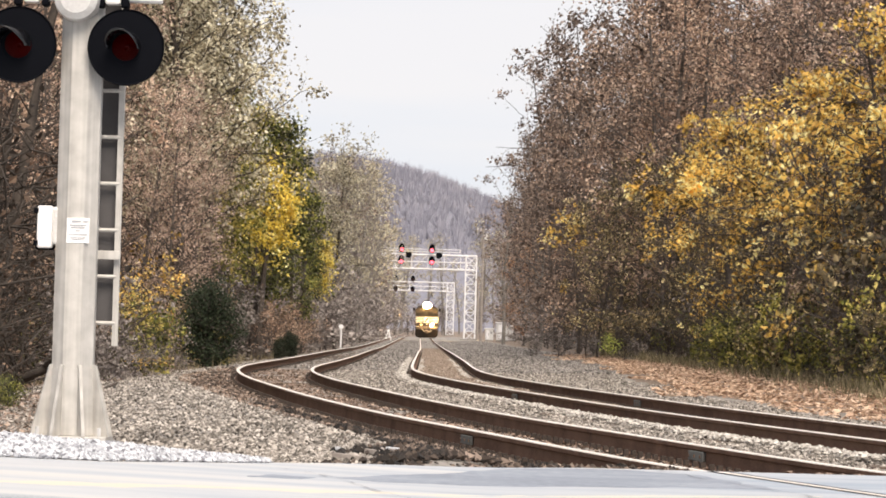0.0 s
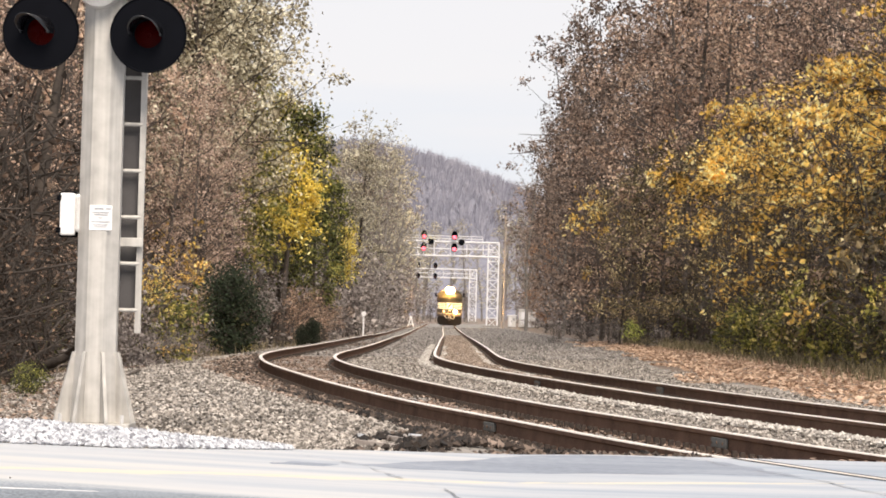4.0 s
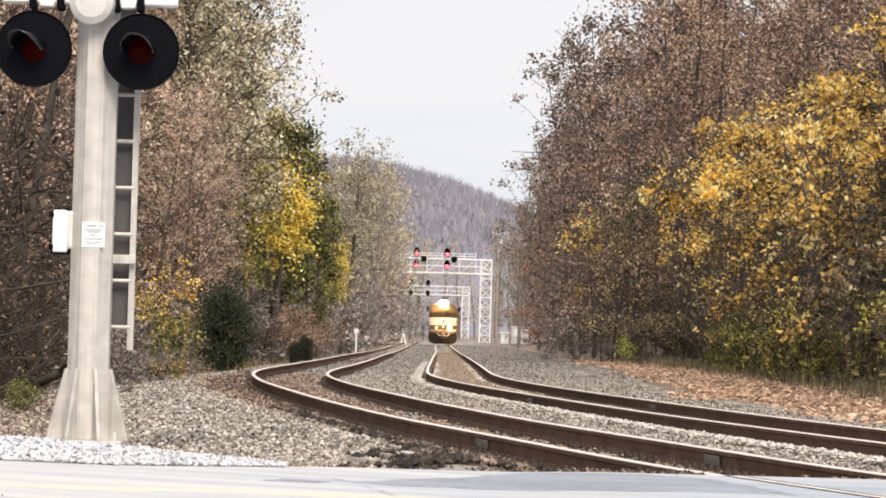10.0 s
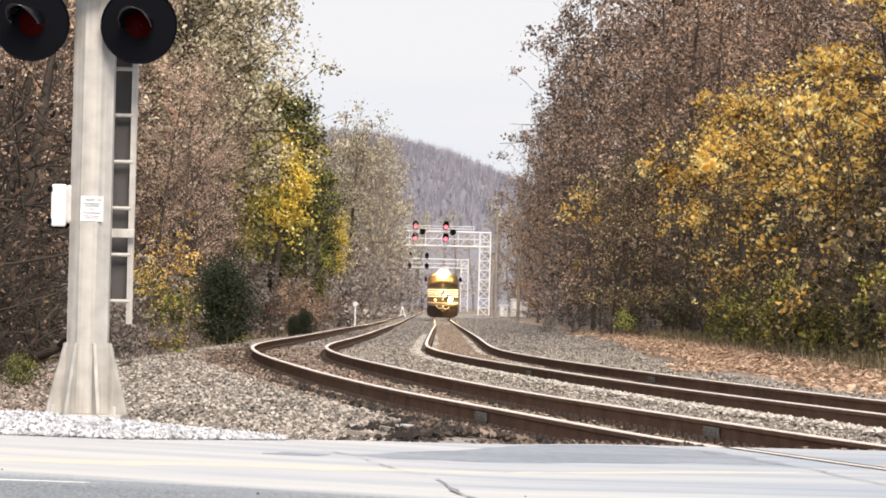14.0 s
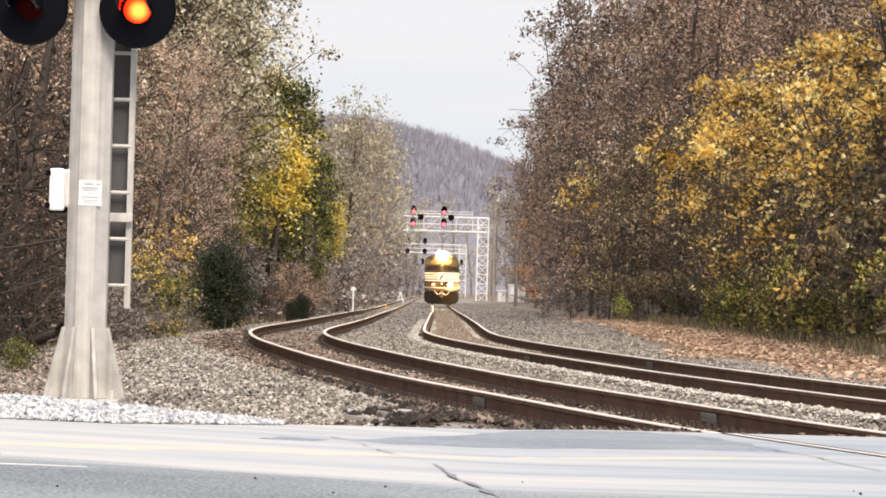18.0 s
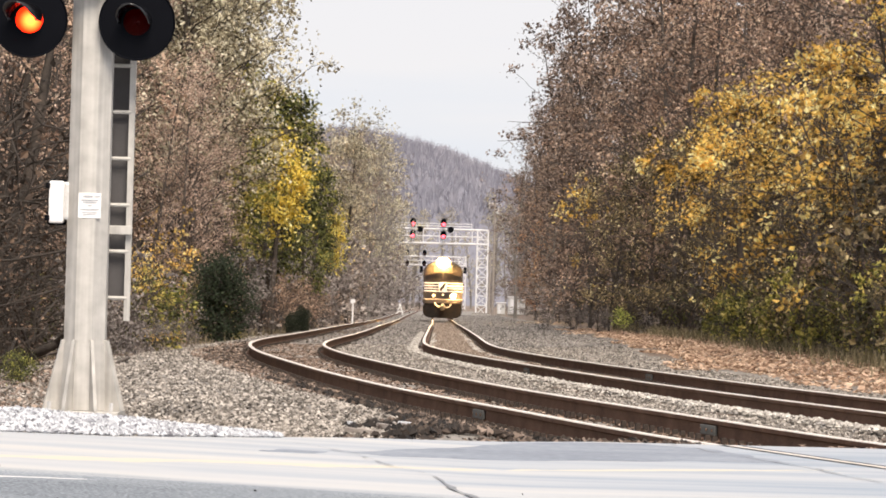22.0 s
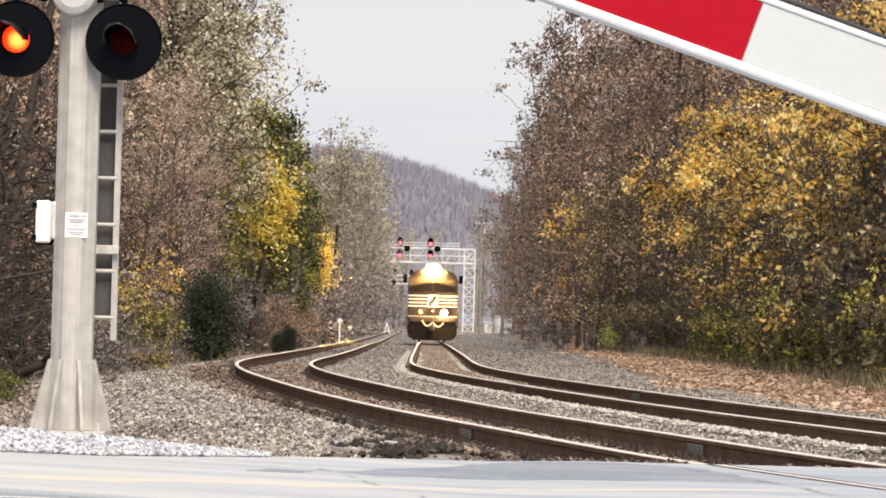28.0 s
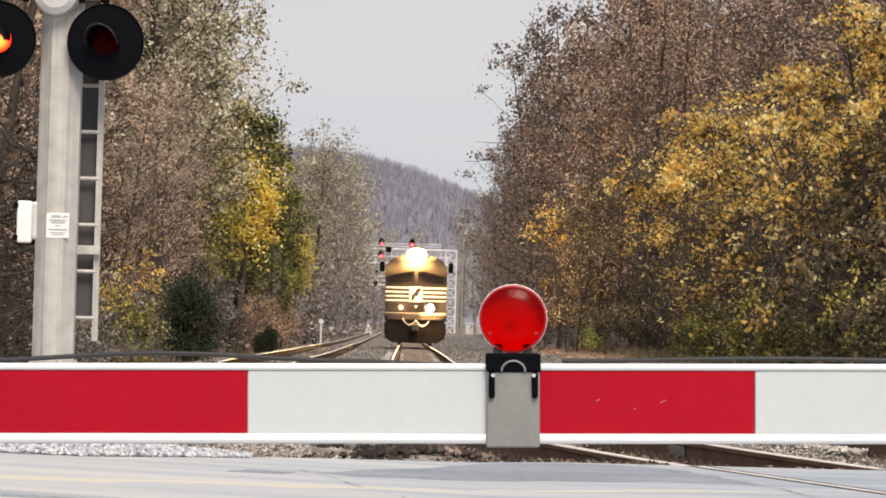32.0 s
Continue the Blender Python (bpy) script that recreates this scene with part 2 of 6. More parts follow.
M = {
    "road": road_surface(),
    "tar": surface("worn_tar_patch", (0.16, 0.18, 0.22), (0.3, 0.325, 0.37), 1.5, 12, 0.8, 0.2, 0, 0.01, 0.18, 0.3, (0.3, 1, 1)),
    "crack": surface("tarred_crack", (0.13, 0.14, 0.155), (0.27, 0.28, 0.3), 6, 40, 0.8, 0.2),
    "yellow_paint": surface("faded_yellow_paint", (0.5, 0.485, 0.43), (0.56, 0.51, 0.41), 1.2, 20, 0.8, 0.2, 0, 0.01, 0.18, 0.3, (0.2, 1, 1)),
    "white_paint": surface("worn_white_road_paint", (0.5, 0.5, 0.5), (0.72, 0.72, 0.72), 2, 40, 0.7, 0.2),
    "ballast": surface("grey_ballast", (0.1, 0.09, 0.08), (0.33, 0.3, 0.27), 1.6, 18, 0.95, 1.0, 0, 0.05, 0.14),
    # blue-grey of distance haze painted into the hill's trees
    "hill_tree": islands("hazed_bare_crowns", [(0, (0.215, 0.215, 0.27)), (0.5, (0.305, 0.302, 0.36)), (1, (0.42, 0.41, 0.465))], 0.95, 0.0, (0.62, 1.38), 0.4, 70.0),
    "litter": surface("leaf_litter_soil", (0.09, 0.07, 0.054), (0.27, 0.2, 0.15), 2.5, 30, 0.95, 1.0, 0, 0.05),
    "stone": islands("ballast_stones", [(0, (0.045, 0.039, 0.034)), (0.28, (0.13, 0.115, 0.1)), (0.62, (0.26, 0.232, 0.205)), (1, (0.5, 0.455, 0.41))], 0.95),
    "pale_stone": islands("pale_ballast_fines", [(0, (0.28, 0.255, 0.23)), (0.5, (0.48, 0.445, 0.405)), (1, (0.68, 0.64, 0.59))], 0.95),
    "sand_stone": islands("sandy_ballast_fines", [(0, (0.13, 0.098, 0.076)), (0.5, (0.25, 0.195, 0.155)), (1, (0.4, 0.32, 0.26))], 0.95),
    "far_stone": islands("dark_far_stones", [(0, (0.04, 0.036, 0.034)), (0.5, (0.13, 0.118, 0.11)), (1, (0.27, 0.25, 0.235))], 0.95),
    "dark_soil": islands("dark_soil_clods", [(0, (0.022, 0.016, 0.013)), (0.5, (0.085, 0.062, 0.05)), (0.8, (0.18, 0.135, 0.108)), (1, (0.38, 0.29, 0.235))], 0.95),
    "char": islands("black_rotten_wood", [(0, (0.006, 0.005, 0.005)), (0.7, (0.02, 0.015, 0.012)), (1, (0.07, 0.05, 0.038))], 0.9),
    "debris": islands("brown_leaf_debris", [(0, (0.1, 0.068, 0.052)), (0.6, (0.26, 0.18, 0.135)), (1, (0.5, 0.38, 0.3))], 0.9),
    "white_stone": islands("white_limestone", [(0, (0.16, 0.16, 0.18)), (0.32, (0.38, 0.39, 0.42)), (1, (0.64, 0.655, 0.69))], 0.9),
    "dead_leaf": islands("dead_leaves", [(0, (0.24, 0.14, 0.09)), (0.5, (0.52, 0.345, 0.235)), (1, (0.82, 0.62, 0.46))], 0.8, 0.25),
    "rust": surface("rusty_rail_side", (0.08, 0.045, 0.031), (0.2, 0.118, 0.08), 3, 50, 0.85, 0.3, 0, 0.01, 0.18, 0.2),
    # polished steel whose bright glint is painted as a pale base colour
    "rail_top": surface("polished_head_with_glint", (0.68, 0.6, 0.54), (0.88, 0.81, 0.74), 2, 30, 0.4, 0.05, 0.1),
    "spike": surface("dark_rusty_iron", (0.018, 0.013, 0.01), (0.06, 0.04, 0.03), 6, 50, 0.8, 0.3),
    "tie": surface("weathered_tie_wood", (0.05, 0.035, 0.028), (0.13, 0.09, 0.065), 4, 40, 0.9, 0.6),
    "aluminium": surface("weathered_aluminium", (0.36, 0.343, 0.32), (0.53, 0.508, 0.475), 4, 9, 0.55, 0.04, 0.15, 0.01, 0.13, 0.5, (7, 7, 0.15)),
    "galvanised": surface("galvanised_steel", (0.5, 0.49, 0.48), (0.66, 0.65, 0.64), 6, 50, 0.5, 0.1, 0.3),
    "white_enamel": plain("white_enamel", (0.8, 0.78, 0.77), 0.4),
    "black_enamel": plain("black_enamel", (0.004, 0.0045, 0.0065), 0.85, 0, 0.12, 8, 0.05, 0.05),
    "visor": plain("black_visor_enamel", (0.008, 0.008, 0.01), 0.25, 0, 0.12, 8, 0.02, 0.6),
    "silver_paint": plain("silver_paint", (0.72, 0.71, 0.72), 0.5),
    "red_sheet": plain("red_reflective_sheet", (0.38, 0.005, 0.018), 0.7, 0, 0.08, 5, 0.05, 0.1),
    "white_sheet": plain("white_reflective_sheet", (0.545, 0.575, 0.588), 0.6, 0, 0.04, 5, 0.05, 0.3),
    "white_edge": plain("white_fibreglass", (0.78, 0.795, 0.815), 0.5, 0, 0.03, 8, 0.05, 0.3),
    "red_plastic": plain("red_plastic", (0.34, 0.008, 0.012), 0.35),
    "scuff": plain("pale_scuff", (0.42, 0.1, 0.1), 0.7),
    "bracket": plain("grey_steel_bracket", (0.26, 0.255, 0.25), 0.55, 0.3),
    "dull_plate": plain("dull_grey_plate", (0.15, 0.15, 0.14), 0.8, 0, 0.25, 20, 0.1, 0.2),
    "backing": plain("dark_grey_plate", (0.07, 0.065, 0.066), 0.7),
    "rubber": plain("black_rubber", (0.02, 0.02, 0.022), 0.6),
    "grey_text": plain("grey_print", (0.38, 0.39, 0.41), 0.7),
    "lens": red_lens("red_lens", (0.65, 0.018, 0.006), 0.006),
    "arm_lens": red_lens("arm_red_lens", (0.82, 0.005, 0.003), 0.01),
    "lamp_on": glow("lit_bulb_reflector", (1.0, 0.58, 0.25), 110.0, 0.085),
    "arm_lamp_on": lit_face("lit_arm_reflector", (1.0, 0.75, 0.4), 260.0, 0.056),
    "lamp_off": plain("dark_lamp_bowl", (0.05, 0.005, 0.005), 0.5),
    "arm_lamp_off": plain("red_lamp_bowl", (0.78, 0.3, 0.3), 0.3, 0.35),
    "signal_red": glow("lit_red_signal", (1.0, 0.12, 0.16), 3.0),
    # strong enough that its spill tints the cab front as glare would
    "headlight": glow("headlight_glow", (1.0, 0.58, 0.19), 2800.0),
    # glow of a ring added round each headlight for its halo, no lamp itself
    "halo": glow("amber_halo_glow", (1.0, 0.55, 0.16), 2.2),
    "ditch": glow("ditch_light_glow", (1.0, 0.58, 0.19), 900.0),
    "ditch_dim": glow("dim_ditch_light_glow", (1.0, 0.7, 0.38), 1.3),
    "loco_black": plain("locomotive_black", (0.036, 0.03, 0.026), 0.5, 0, 0.35, 2, 0.05, 0.3),
    "plow_black": plain("dull_black_steel", (0.015, 0.012, 0.01), 0.8, 0, 0.3, 3, 0.1, 0.1),
    "loco_white": plain("locomotive_white", (0.75, 0.73, 0.68), 0.45),
    "loco_dirt": surface("dusty_underframe", (0.035, 0.028, 0.024), (0.1, 0.08, 0.065), 3, 30, 0.9, 0.3),
    "glass": plain("dark_cab_glass", (0.012, 0.012, 0.013), 0.35, 0, 0.1, 8, 0.02, 0.25),
    "hose": plain("pale_air_hose", (0.6, 0.55, 0.46), 0.6),
    "bark": surface("grey_brown_bark", (0.035, 0.028, 0.024), (0.125, 0.102, 0.088), 2, 14, 0.95, 1.0, 0, 0.04),
    # bark of the far and bare trees, lightened to carry distance haze
    "bark_pale": surface("hazed_pale_bark", (0.1, 0.09, 0.082), (0.26, 0.235, 0.21), 2, 14, 0.95, 1.0, 0, 0.04),
    "dark_bark": surface("blackish_bark", (0.018, 0.014, 0.011), (0.07, 0.055, 0.045), 3, 20, 0.9, 0.8),
    "wood_pole": surface("weathered_pole_wood", (0.2, 0.17, 0.15), (0.36, 0.32, 0.29), 2, 20, 0.9, 0.5),
    # the hill's own colour is shifted to blue-grey for distance haze
    "hill": surface("hazed_wooded_hill", (0.165, 0.163, 0.2), (0.225, 0.22, 0.255), 0.02, 0.15, 1.0, 1.0, 0, 4.0),
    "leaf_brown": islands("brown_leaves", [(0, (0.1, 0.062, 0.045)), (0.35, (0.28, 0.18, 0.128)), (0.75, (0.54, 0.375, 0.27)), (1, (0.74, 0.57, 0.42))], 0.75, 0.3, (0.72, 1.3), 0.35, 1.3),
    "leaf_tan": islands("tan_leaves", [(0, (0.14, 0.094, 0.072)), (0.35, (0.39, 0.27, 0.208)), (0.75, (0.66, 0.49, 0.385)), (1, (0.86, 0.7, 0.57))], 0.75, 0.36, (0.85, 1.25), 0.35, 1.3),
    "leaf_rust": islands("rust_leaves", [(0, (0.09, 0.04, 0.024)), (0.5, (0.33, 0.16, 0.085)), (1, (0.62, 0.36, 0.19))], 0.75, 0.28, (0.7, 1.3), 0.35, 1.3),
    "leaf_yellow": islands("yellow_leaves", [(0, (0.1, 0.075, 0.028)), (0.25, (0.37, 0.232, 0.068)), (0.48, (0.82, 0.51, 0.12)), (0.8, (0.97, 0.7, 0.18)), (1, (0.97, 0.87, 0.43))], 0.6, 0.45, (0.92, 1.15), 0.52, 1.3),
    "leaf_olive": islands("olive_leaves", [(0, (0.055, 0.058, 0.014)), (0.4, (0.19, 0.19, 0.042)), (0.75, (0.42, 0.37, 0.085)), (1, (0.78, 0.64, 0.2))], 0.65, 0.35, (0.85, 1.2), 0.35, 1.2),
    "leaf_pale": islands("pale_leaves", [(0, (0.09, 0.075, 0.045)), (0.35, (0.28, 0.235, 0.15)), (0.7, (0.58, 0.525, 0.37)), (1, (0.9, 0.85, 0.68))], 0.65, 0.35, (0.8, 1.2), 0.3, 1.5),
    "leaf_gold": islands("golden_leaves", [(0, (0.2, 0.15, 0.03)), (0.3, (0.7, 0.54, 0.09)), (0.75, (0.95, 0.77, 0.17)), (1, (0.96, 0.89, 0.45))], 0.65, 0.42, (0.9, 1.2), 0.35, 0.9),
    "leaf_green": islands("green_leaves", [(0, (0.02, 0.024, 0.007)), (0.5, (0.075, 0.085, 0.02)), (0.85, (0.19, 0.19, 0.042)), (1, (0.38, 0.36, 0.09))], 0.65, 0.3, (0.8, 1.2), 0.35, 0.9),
    "leaf_lime": islands("lime_leaves", [(0, (0.12, 0.16, 0.03)), (0.6, (0.4, 0.44, 0.09)), (1, (0.7, 0.68, 0.2))], 0.65, 0.4),
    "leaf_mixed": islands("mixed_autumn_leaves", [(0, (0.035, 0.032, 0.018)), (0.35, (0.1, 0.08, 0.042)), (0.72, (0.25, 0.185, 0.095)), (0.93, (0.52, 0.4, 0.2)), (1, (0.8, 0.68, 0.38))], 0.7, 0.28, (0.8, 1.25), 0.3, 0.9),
    # darker, duller copy of the brown leaves for rows deeper in and further off
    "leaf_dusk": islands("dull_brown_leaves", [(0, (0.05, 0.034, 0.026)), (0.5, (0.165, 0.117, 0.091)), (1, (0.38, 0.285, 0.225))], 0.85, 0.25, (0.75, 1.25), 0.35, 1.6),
    # thicket leaves darkened, with the shade among the stems put into their colour
    "leaf_shaded": islands("shaded_thicket_leaves", [(0, (0.02, 0.014, 0.01)), (0.6, (0.075, 0.05, 0.036)), (1, (0.24, 0.16, 0.11))], 0.85, 0.15),
    # greyed shrub leaves with distance haze mixed into the colour
    "leaf_haze": islands("hazed_mauve_leaves", [(0, (0.13, 0.11, 0.102)), (0.6, (0.26, 0.225, 0.208)), (1, (0.4, 0.355, 0.325))], 0.9, 0.2, (0.8, 1.2), 0.3, 1.2),
    # shade of the inner wood is set into these near-black leaves
    "leaf_deep": islands("shaded_deep_leaves", [(0, (0.02, 0.015, 0.012)), (0.6, (0.05, 0.036, 0.029)), (1, (0.1, 0.075, 0.06))], 0.9, 0.1),
    # leaves of the far trees, paled so that haze sits in their colour
    "leaf_grey": islands("hazed_grey_leaves", [(0, (0.25, 0.22, 0.18)), (0.6, (0.43, 0.385, 0.285)), (1, (0.58, 0.53, 0.37))], 0.85, 0.3, (0.75, 1.25), 0.3, 2.0),
    "needles": islands("dark_cedar_needles", [(0, (0.008, 0.013, 0.007)), (0.7, (0.02, 0.031, 0.014)), (1, (0.04, 0.053, 0.025))], 0.9, 0.1),
    "grass": islands("dry_grass", [(0, (0.07, 0.065, 0.03)), (0.5, (0.22, 0.185, 0.1)), (1, (0.5, 0.42, 0.27))], 0.85, 0.3),
}


# ---- building helpers ----
def mesh_of(name, verts, faces, mats=(), idx=None, smooth=False):
    me = bpy.data.meshes.new(name)
    me.from_pydata([tuple(v) for v in verts], [], [tuple(f) for f in faces])
    for m in mats:
        me.materials.append(m)
    if idx is not None:
        me.polygons.foreach_set("material_index", idx)
    if smooth:
        me.polygons.foreach_set("use_smooth", [True] * len(me.polygons))
    me.update()
    return me


def part(name, bm, material, parent=None, label="", m=None):
    """Link a bmesh or a mesh as one object under its thing."""
    if isinstance(bm, bpy.types.Mesh):
        me = bm
    else:
        me = bpy.data.meshes.new(name)
        bm.to_mesh(me)
        bm.free()
    if material is not None and not me.materials:
        me.materials.append(material)
    ob = new(name, me)
    if parent is not None:
        ob.parent = parent
    if m is not None:
        ob.matrix_basis = m
    if label:
        ob["label"] = label
    return ob


def thing(name, m, label, category, group="", kind=""):
    ob = new(name)
    ob.matrix_basis = m
    return tagged(ob, label, category, group, kind)


def box(sx, sy, sz, at=(0, 0, 0), bevel=0.0, turn=None, bm=None):
    """A box about its centre, with rounded edges."""
    out = bm or bmesh.new()
    made = bmesh.ops.create_cube(out, size=1.0)["verts"]
    bmesh.ops.scale(out, vec=(sx, sy, sz), verts=made)
    if bevel:
        edges = list({e for v in made for e in v.link_edges})
        made = list({v for v in bmesh.ops.bevel(out, geom=edges, offset=bevel, segments=2, affect="EDGES", profile=0.5)["verts"]} | {v for v in made if v.is_valid})
    if turn is not None:
        bmesh.ops.transform(out, matrix=turn, verts=made)
    bmesh.ops.translate(out, vec=at, verts=made)
    return out


def rod(p0, p1, r0, r1=None, sides=12, bm=None):
    """A tapered round bar between two points."""
    out = bm or bmesh.new()
    p0, p1 = Vector(p0), Vector(p1)
    d = p1 - p0
    m = Matrix.Translation((p0 + p1) / 2) @ d.to_track_quat("Z", "Y").to_matrix().to_4x4()
    bmesh.ops.create_cone(out, cap_ends=True, segments=sides, radius1=r0, radius2=r0 if r1 is None else r1, depth=d.length, matrix=m)
    return out


def turned(profile, sides=32, axis="Y", bm=None):
    """A round body from (radius, height) pairs, along -y towards the viewer or z."""
    verts, faces = [], []
    for r, h in profile:
        for k in range(sides):
            a = 2 * math.pi * k / sides
            verts.append((r * math.cos(a), -h, r * math.sin(a)) if axis == "Y" else (r * math.cos(a), r * math.sin(a), h))
    for i in range(len(profile) - 1):
        for k in range(sides):
            q = (k + 1) % sides
            faces.append((i * sides + k, i * sides + q, (i + 1) * sides + q, (i + 1) * sides + k))
    return mesh_of("turned", verts, faces, smooth=False)


def tube(points, r, sides=6):
    """A bent round bar through points."""
    pts = [Vector(p) for p in points]
    verts, faces = [], []
    for i, p in enumerate(pts):
        d = (pts[min(i + 1, len(pts) - 1)] - pts[max(i - 1, 0)]).normalized()
        u = d.cross(Vector((0.13, 0.2, 0.97))).normalized()
        w = d.cross(u)
        for k in range(sides):
            a = 2 * math.pi * k / sides
            verts.append(p + r * (math.cos(a) * u + math.sin(a) * w))
    for i in range(len(pts) - 1):
        for k in range(sides):
            q = (k + 1) % sides
            faces.append((i * sides + k, i * sides + q, (i + 1) * sides + q, (i + 1) * sides + k))
    return mesh_of("tube", verts, faces, smooth=True)


# ---- the plan: two tracks that run straight far off and swing to the right near the road ----
def spline(ys, xs):
    n = len(ys)
    ys, xs = np.array(ys, float), np.array(xs, float)
    h = np.diff(ys)
    a, b = np.eye(n), np.zeros(n)
    for i in range(1, n - 1):
        a[i, i - 1:i + 2] = h[i - 1], 2 * (h[i - 1] + h[i]), h[i]
        b[i] = 6 * ((xs[i + 1] - xs[i]) / h[i] - (xs[i] - xs[i - 1]) / h[i - 1])
    k = np.linalg.solve(a, b)

    def f(y):
        i = int(np.clip(np.searchsorted(ys, y) - 1, 0, n - 2))
        t, u = (y - ys[i]), (ys[i + 1] - y)
        return float(k[i] * u ** 3 / (6 * h[i]) + k[i + 1] * t ** 3 / (6 * h[i]) + (xs[i] / h[i] - k[i] * h[i] / 6) * u + (xs[i + 1] / h[i] - k[i + 1] * h[i] / 6) * t)
    return f


x_right = spline((-30, -10, 10, 20, 33, 44, 52, 58, 66, 73, 82, 100, 140, 205, 300, 474, 900),
                 (24, 17, 10.7, 7.75, 4.95, 3.13, 2.12, 1.42, 0.66, 0.22, 0.04, -0.06, -0.26, -0.56, -1.2, -2.32, -5.1))
x_left = spline((-30, -10, 10, 21, 25, 30.5, 36.6, 42, 47, 52, 58, 64, 69, 76, 90, 114, 162, 272, 474, 900),
                (19.5, 12.6, 6.35, 3.5, 2.45, 1.38, 0.27, -0.55, -1.22, -1.82, -2.5, -3.05, -3.38, -3.58, -3.57, -3.66, -4.15, -5.1, -6.45, -9.2))


def z_rail(y):
    return float(np.interp(y, (0, 75, 100, 130, 167, 205, 253, 300, 388, 474, 700, 900), (0, 0, -0.04, -0.13, -0.26, -0.42, -0.53, -0.58, -0.66, -0.77, -0.95, -1.1)))


def z_road(x, y):
    return min(0.25, 0.03 * max(0.0, 0.3 - x)) - 0.031 * max(0.0, 16 - max(y, -4))


def road_edge(x):
    return float(np.interp(x, (-30, -6, -2.1, -0.67, 1, 3, 8, 30), (14, 19.8, 21.2, 22.9, 24, 24.1, 24.5, 27)))


def z_ground(x, y):
    """The ground: ballast level at the tracks, a low bank on either side."""
    if y < road_edge(x) + 0.4:
        return z_road(x, y) - 0.06
    zt, dl, dr = z_rail(y), x - x_left(y), x - x_right(y)
    if dl < -1.1:
        near = zt + np.interp(-dl, (1.1, 2.6, 4, 5.4, 9, 20), (-0.22, 0.02, -0.02, -0.3, -0.8, -0.8))
        far = zt + np.interp(-dl, (1.1, 2.2, 4, 9, 20), (-0.22, -0.26, -0.5, -0.8, -0.5))
        k = float(np.clip((y - 48) / 25, 0, 1))
        z = near * (1 - k) + far * k
    elif dr > 1.1:
        z = zt + np.interp(dr, (1.1, 3, 5, 8, 14, 40), (-0.22, -0.17, -0.12, 0.0, 0.5, 2.5))
    else:
        z = zt - 0.232
    return float(z) + 0.03 * noise.noise((x * 0.9, y * 0.5, 0))


def grid_mesh(name, xs, ys, height, mats):
    verts = [(x, y, height(x, y)) for y in ys for x in xs]
    w = len(xs)
    faces = [(j * w + i, j * w + i + 1, (j + 1) * w + i + 1, (j + 1) * w + i) for j in range(len(ys) - 1) for i in range(w - 1)]
    return mesh_of(name, verts, faces, mats, smooth=True)


def spread_of(*runs):
    return [v for a, b, n in runs for v in np.linspace(a, b, n, endpoint=False)]


GX = spread_of((-3000, -200, 6), (-200, -20, 9), (-20, 20, 80), (20, 200, 10), (200, 3001, 7))
GY = spread_of((-3000, -60, 6), (-60, 16, 14), (16, 130, 150), (130, 520, 60), (520, 1200, 10), (1200, 4601, 8))
ground = tagged(part("ground", grid_mesh("ground", GX, GY, lambda x, y: z_ground(x, y) if abs(x) < 200 and -60 < y < 900 else -1.0, [M["litter"]]), None),
                "brown soil under fallen autumn leaves", "ground", kind="structure")


def strip(name, ys, left, right, height, mats, steps=12):
    verts, faces = [], []
    for y in ys:
        a, b = left(y), right(y)
        for k in range(steps + 1):
            x = a + (b - a) * k / steps
            verts.append((x, y, height(x, y)))
    w = steps + 1
    for j in range(len(ys) - 1):
        for k in range(steps):
            faces.append((j * w + k, j * w + k + 1, (j + 1) * w + k + 1, (j + 1) * w + k))
    return mesh_of(name, verts, faces, mats, smooth=True)


bed_ys = list(np.arange(21.0, 130, 0.7)) + list(np.arange(130, 640, 6.0))
tagged(part("ballast_bed", strip("ballast_bed", bed_ys,
            lambda y: x_left(y) - float(np.interp(y, (20, 40, 60, 90), (5.5, 4.2, 2.6, 2.0))) + 0.35 * noise.noise((0, y * 0.35, 3)),
            lambda y: x_right(y) + float(np.interp(y, (60, 110, 200), (3.6, 5.4, 7.5))) + 0.5 * noise.noise((5, y * 0.35, 3)),
            lambda x, y: z_ground(x, y) + 0.025, [M["ballast"]], 26), None), "grey crushed stone ballast bed under two railway tracks", "ballast", kind="structure")

def verge(y):
    """How far from the line the fallen leaves begin."""
    return float(np.interp(y, (50, 62, 80, 110), (3.0, 3.7, 4.6, 5.4)))


# the road: pale worn paving over the crossing, darker asphalt nearer
tagged(part("road", grid_mesh("road", spread_of((-40, -8, 8), (-8, 10, 60), (10, 41, 8)), [k / 14 for k in range(15)], lambda x, y: 0, [M["road"]]), None),
       "pale worn concrete road over the level crossing", "road", kind="structure")
road_me = bpy.data.objects["road"].data
for v in road_me.vertices:
    y = 16.0 + v.co.y * (road_edge(v.co.x) - 16.0)
    v.co = (v.co.x, y, z_road(v.co.x, y))
tagged(part("road_apron", grid_mesh("road_apron", spread_of((-40, -8, 6), (-8, 10, 30), (10, 41, 6)), list(np.linspace(-12, 16.0, 36)), lambda x, y: z_road(x, y), [M["road"]]), None),
       "grey cracked asphalt road before the crossing", "road", kind="structure")


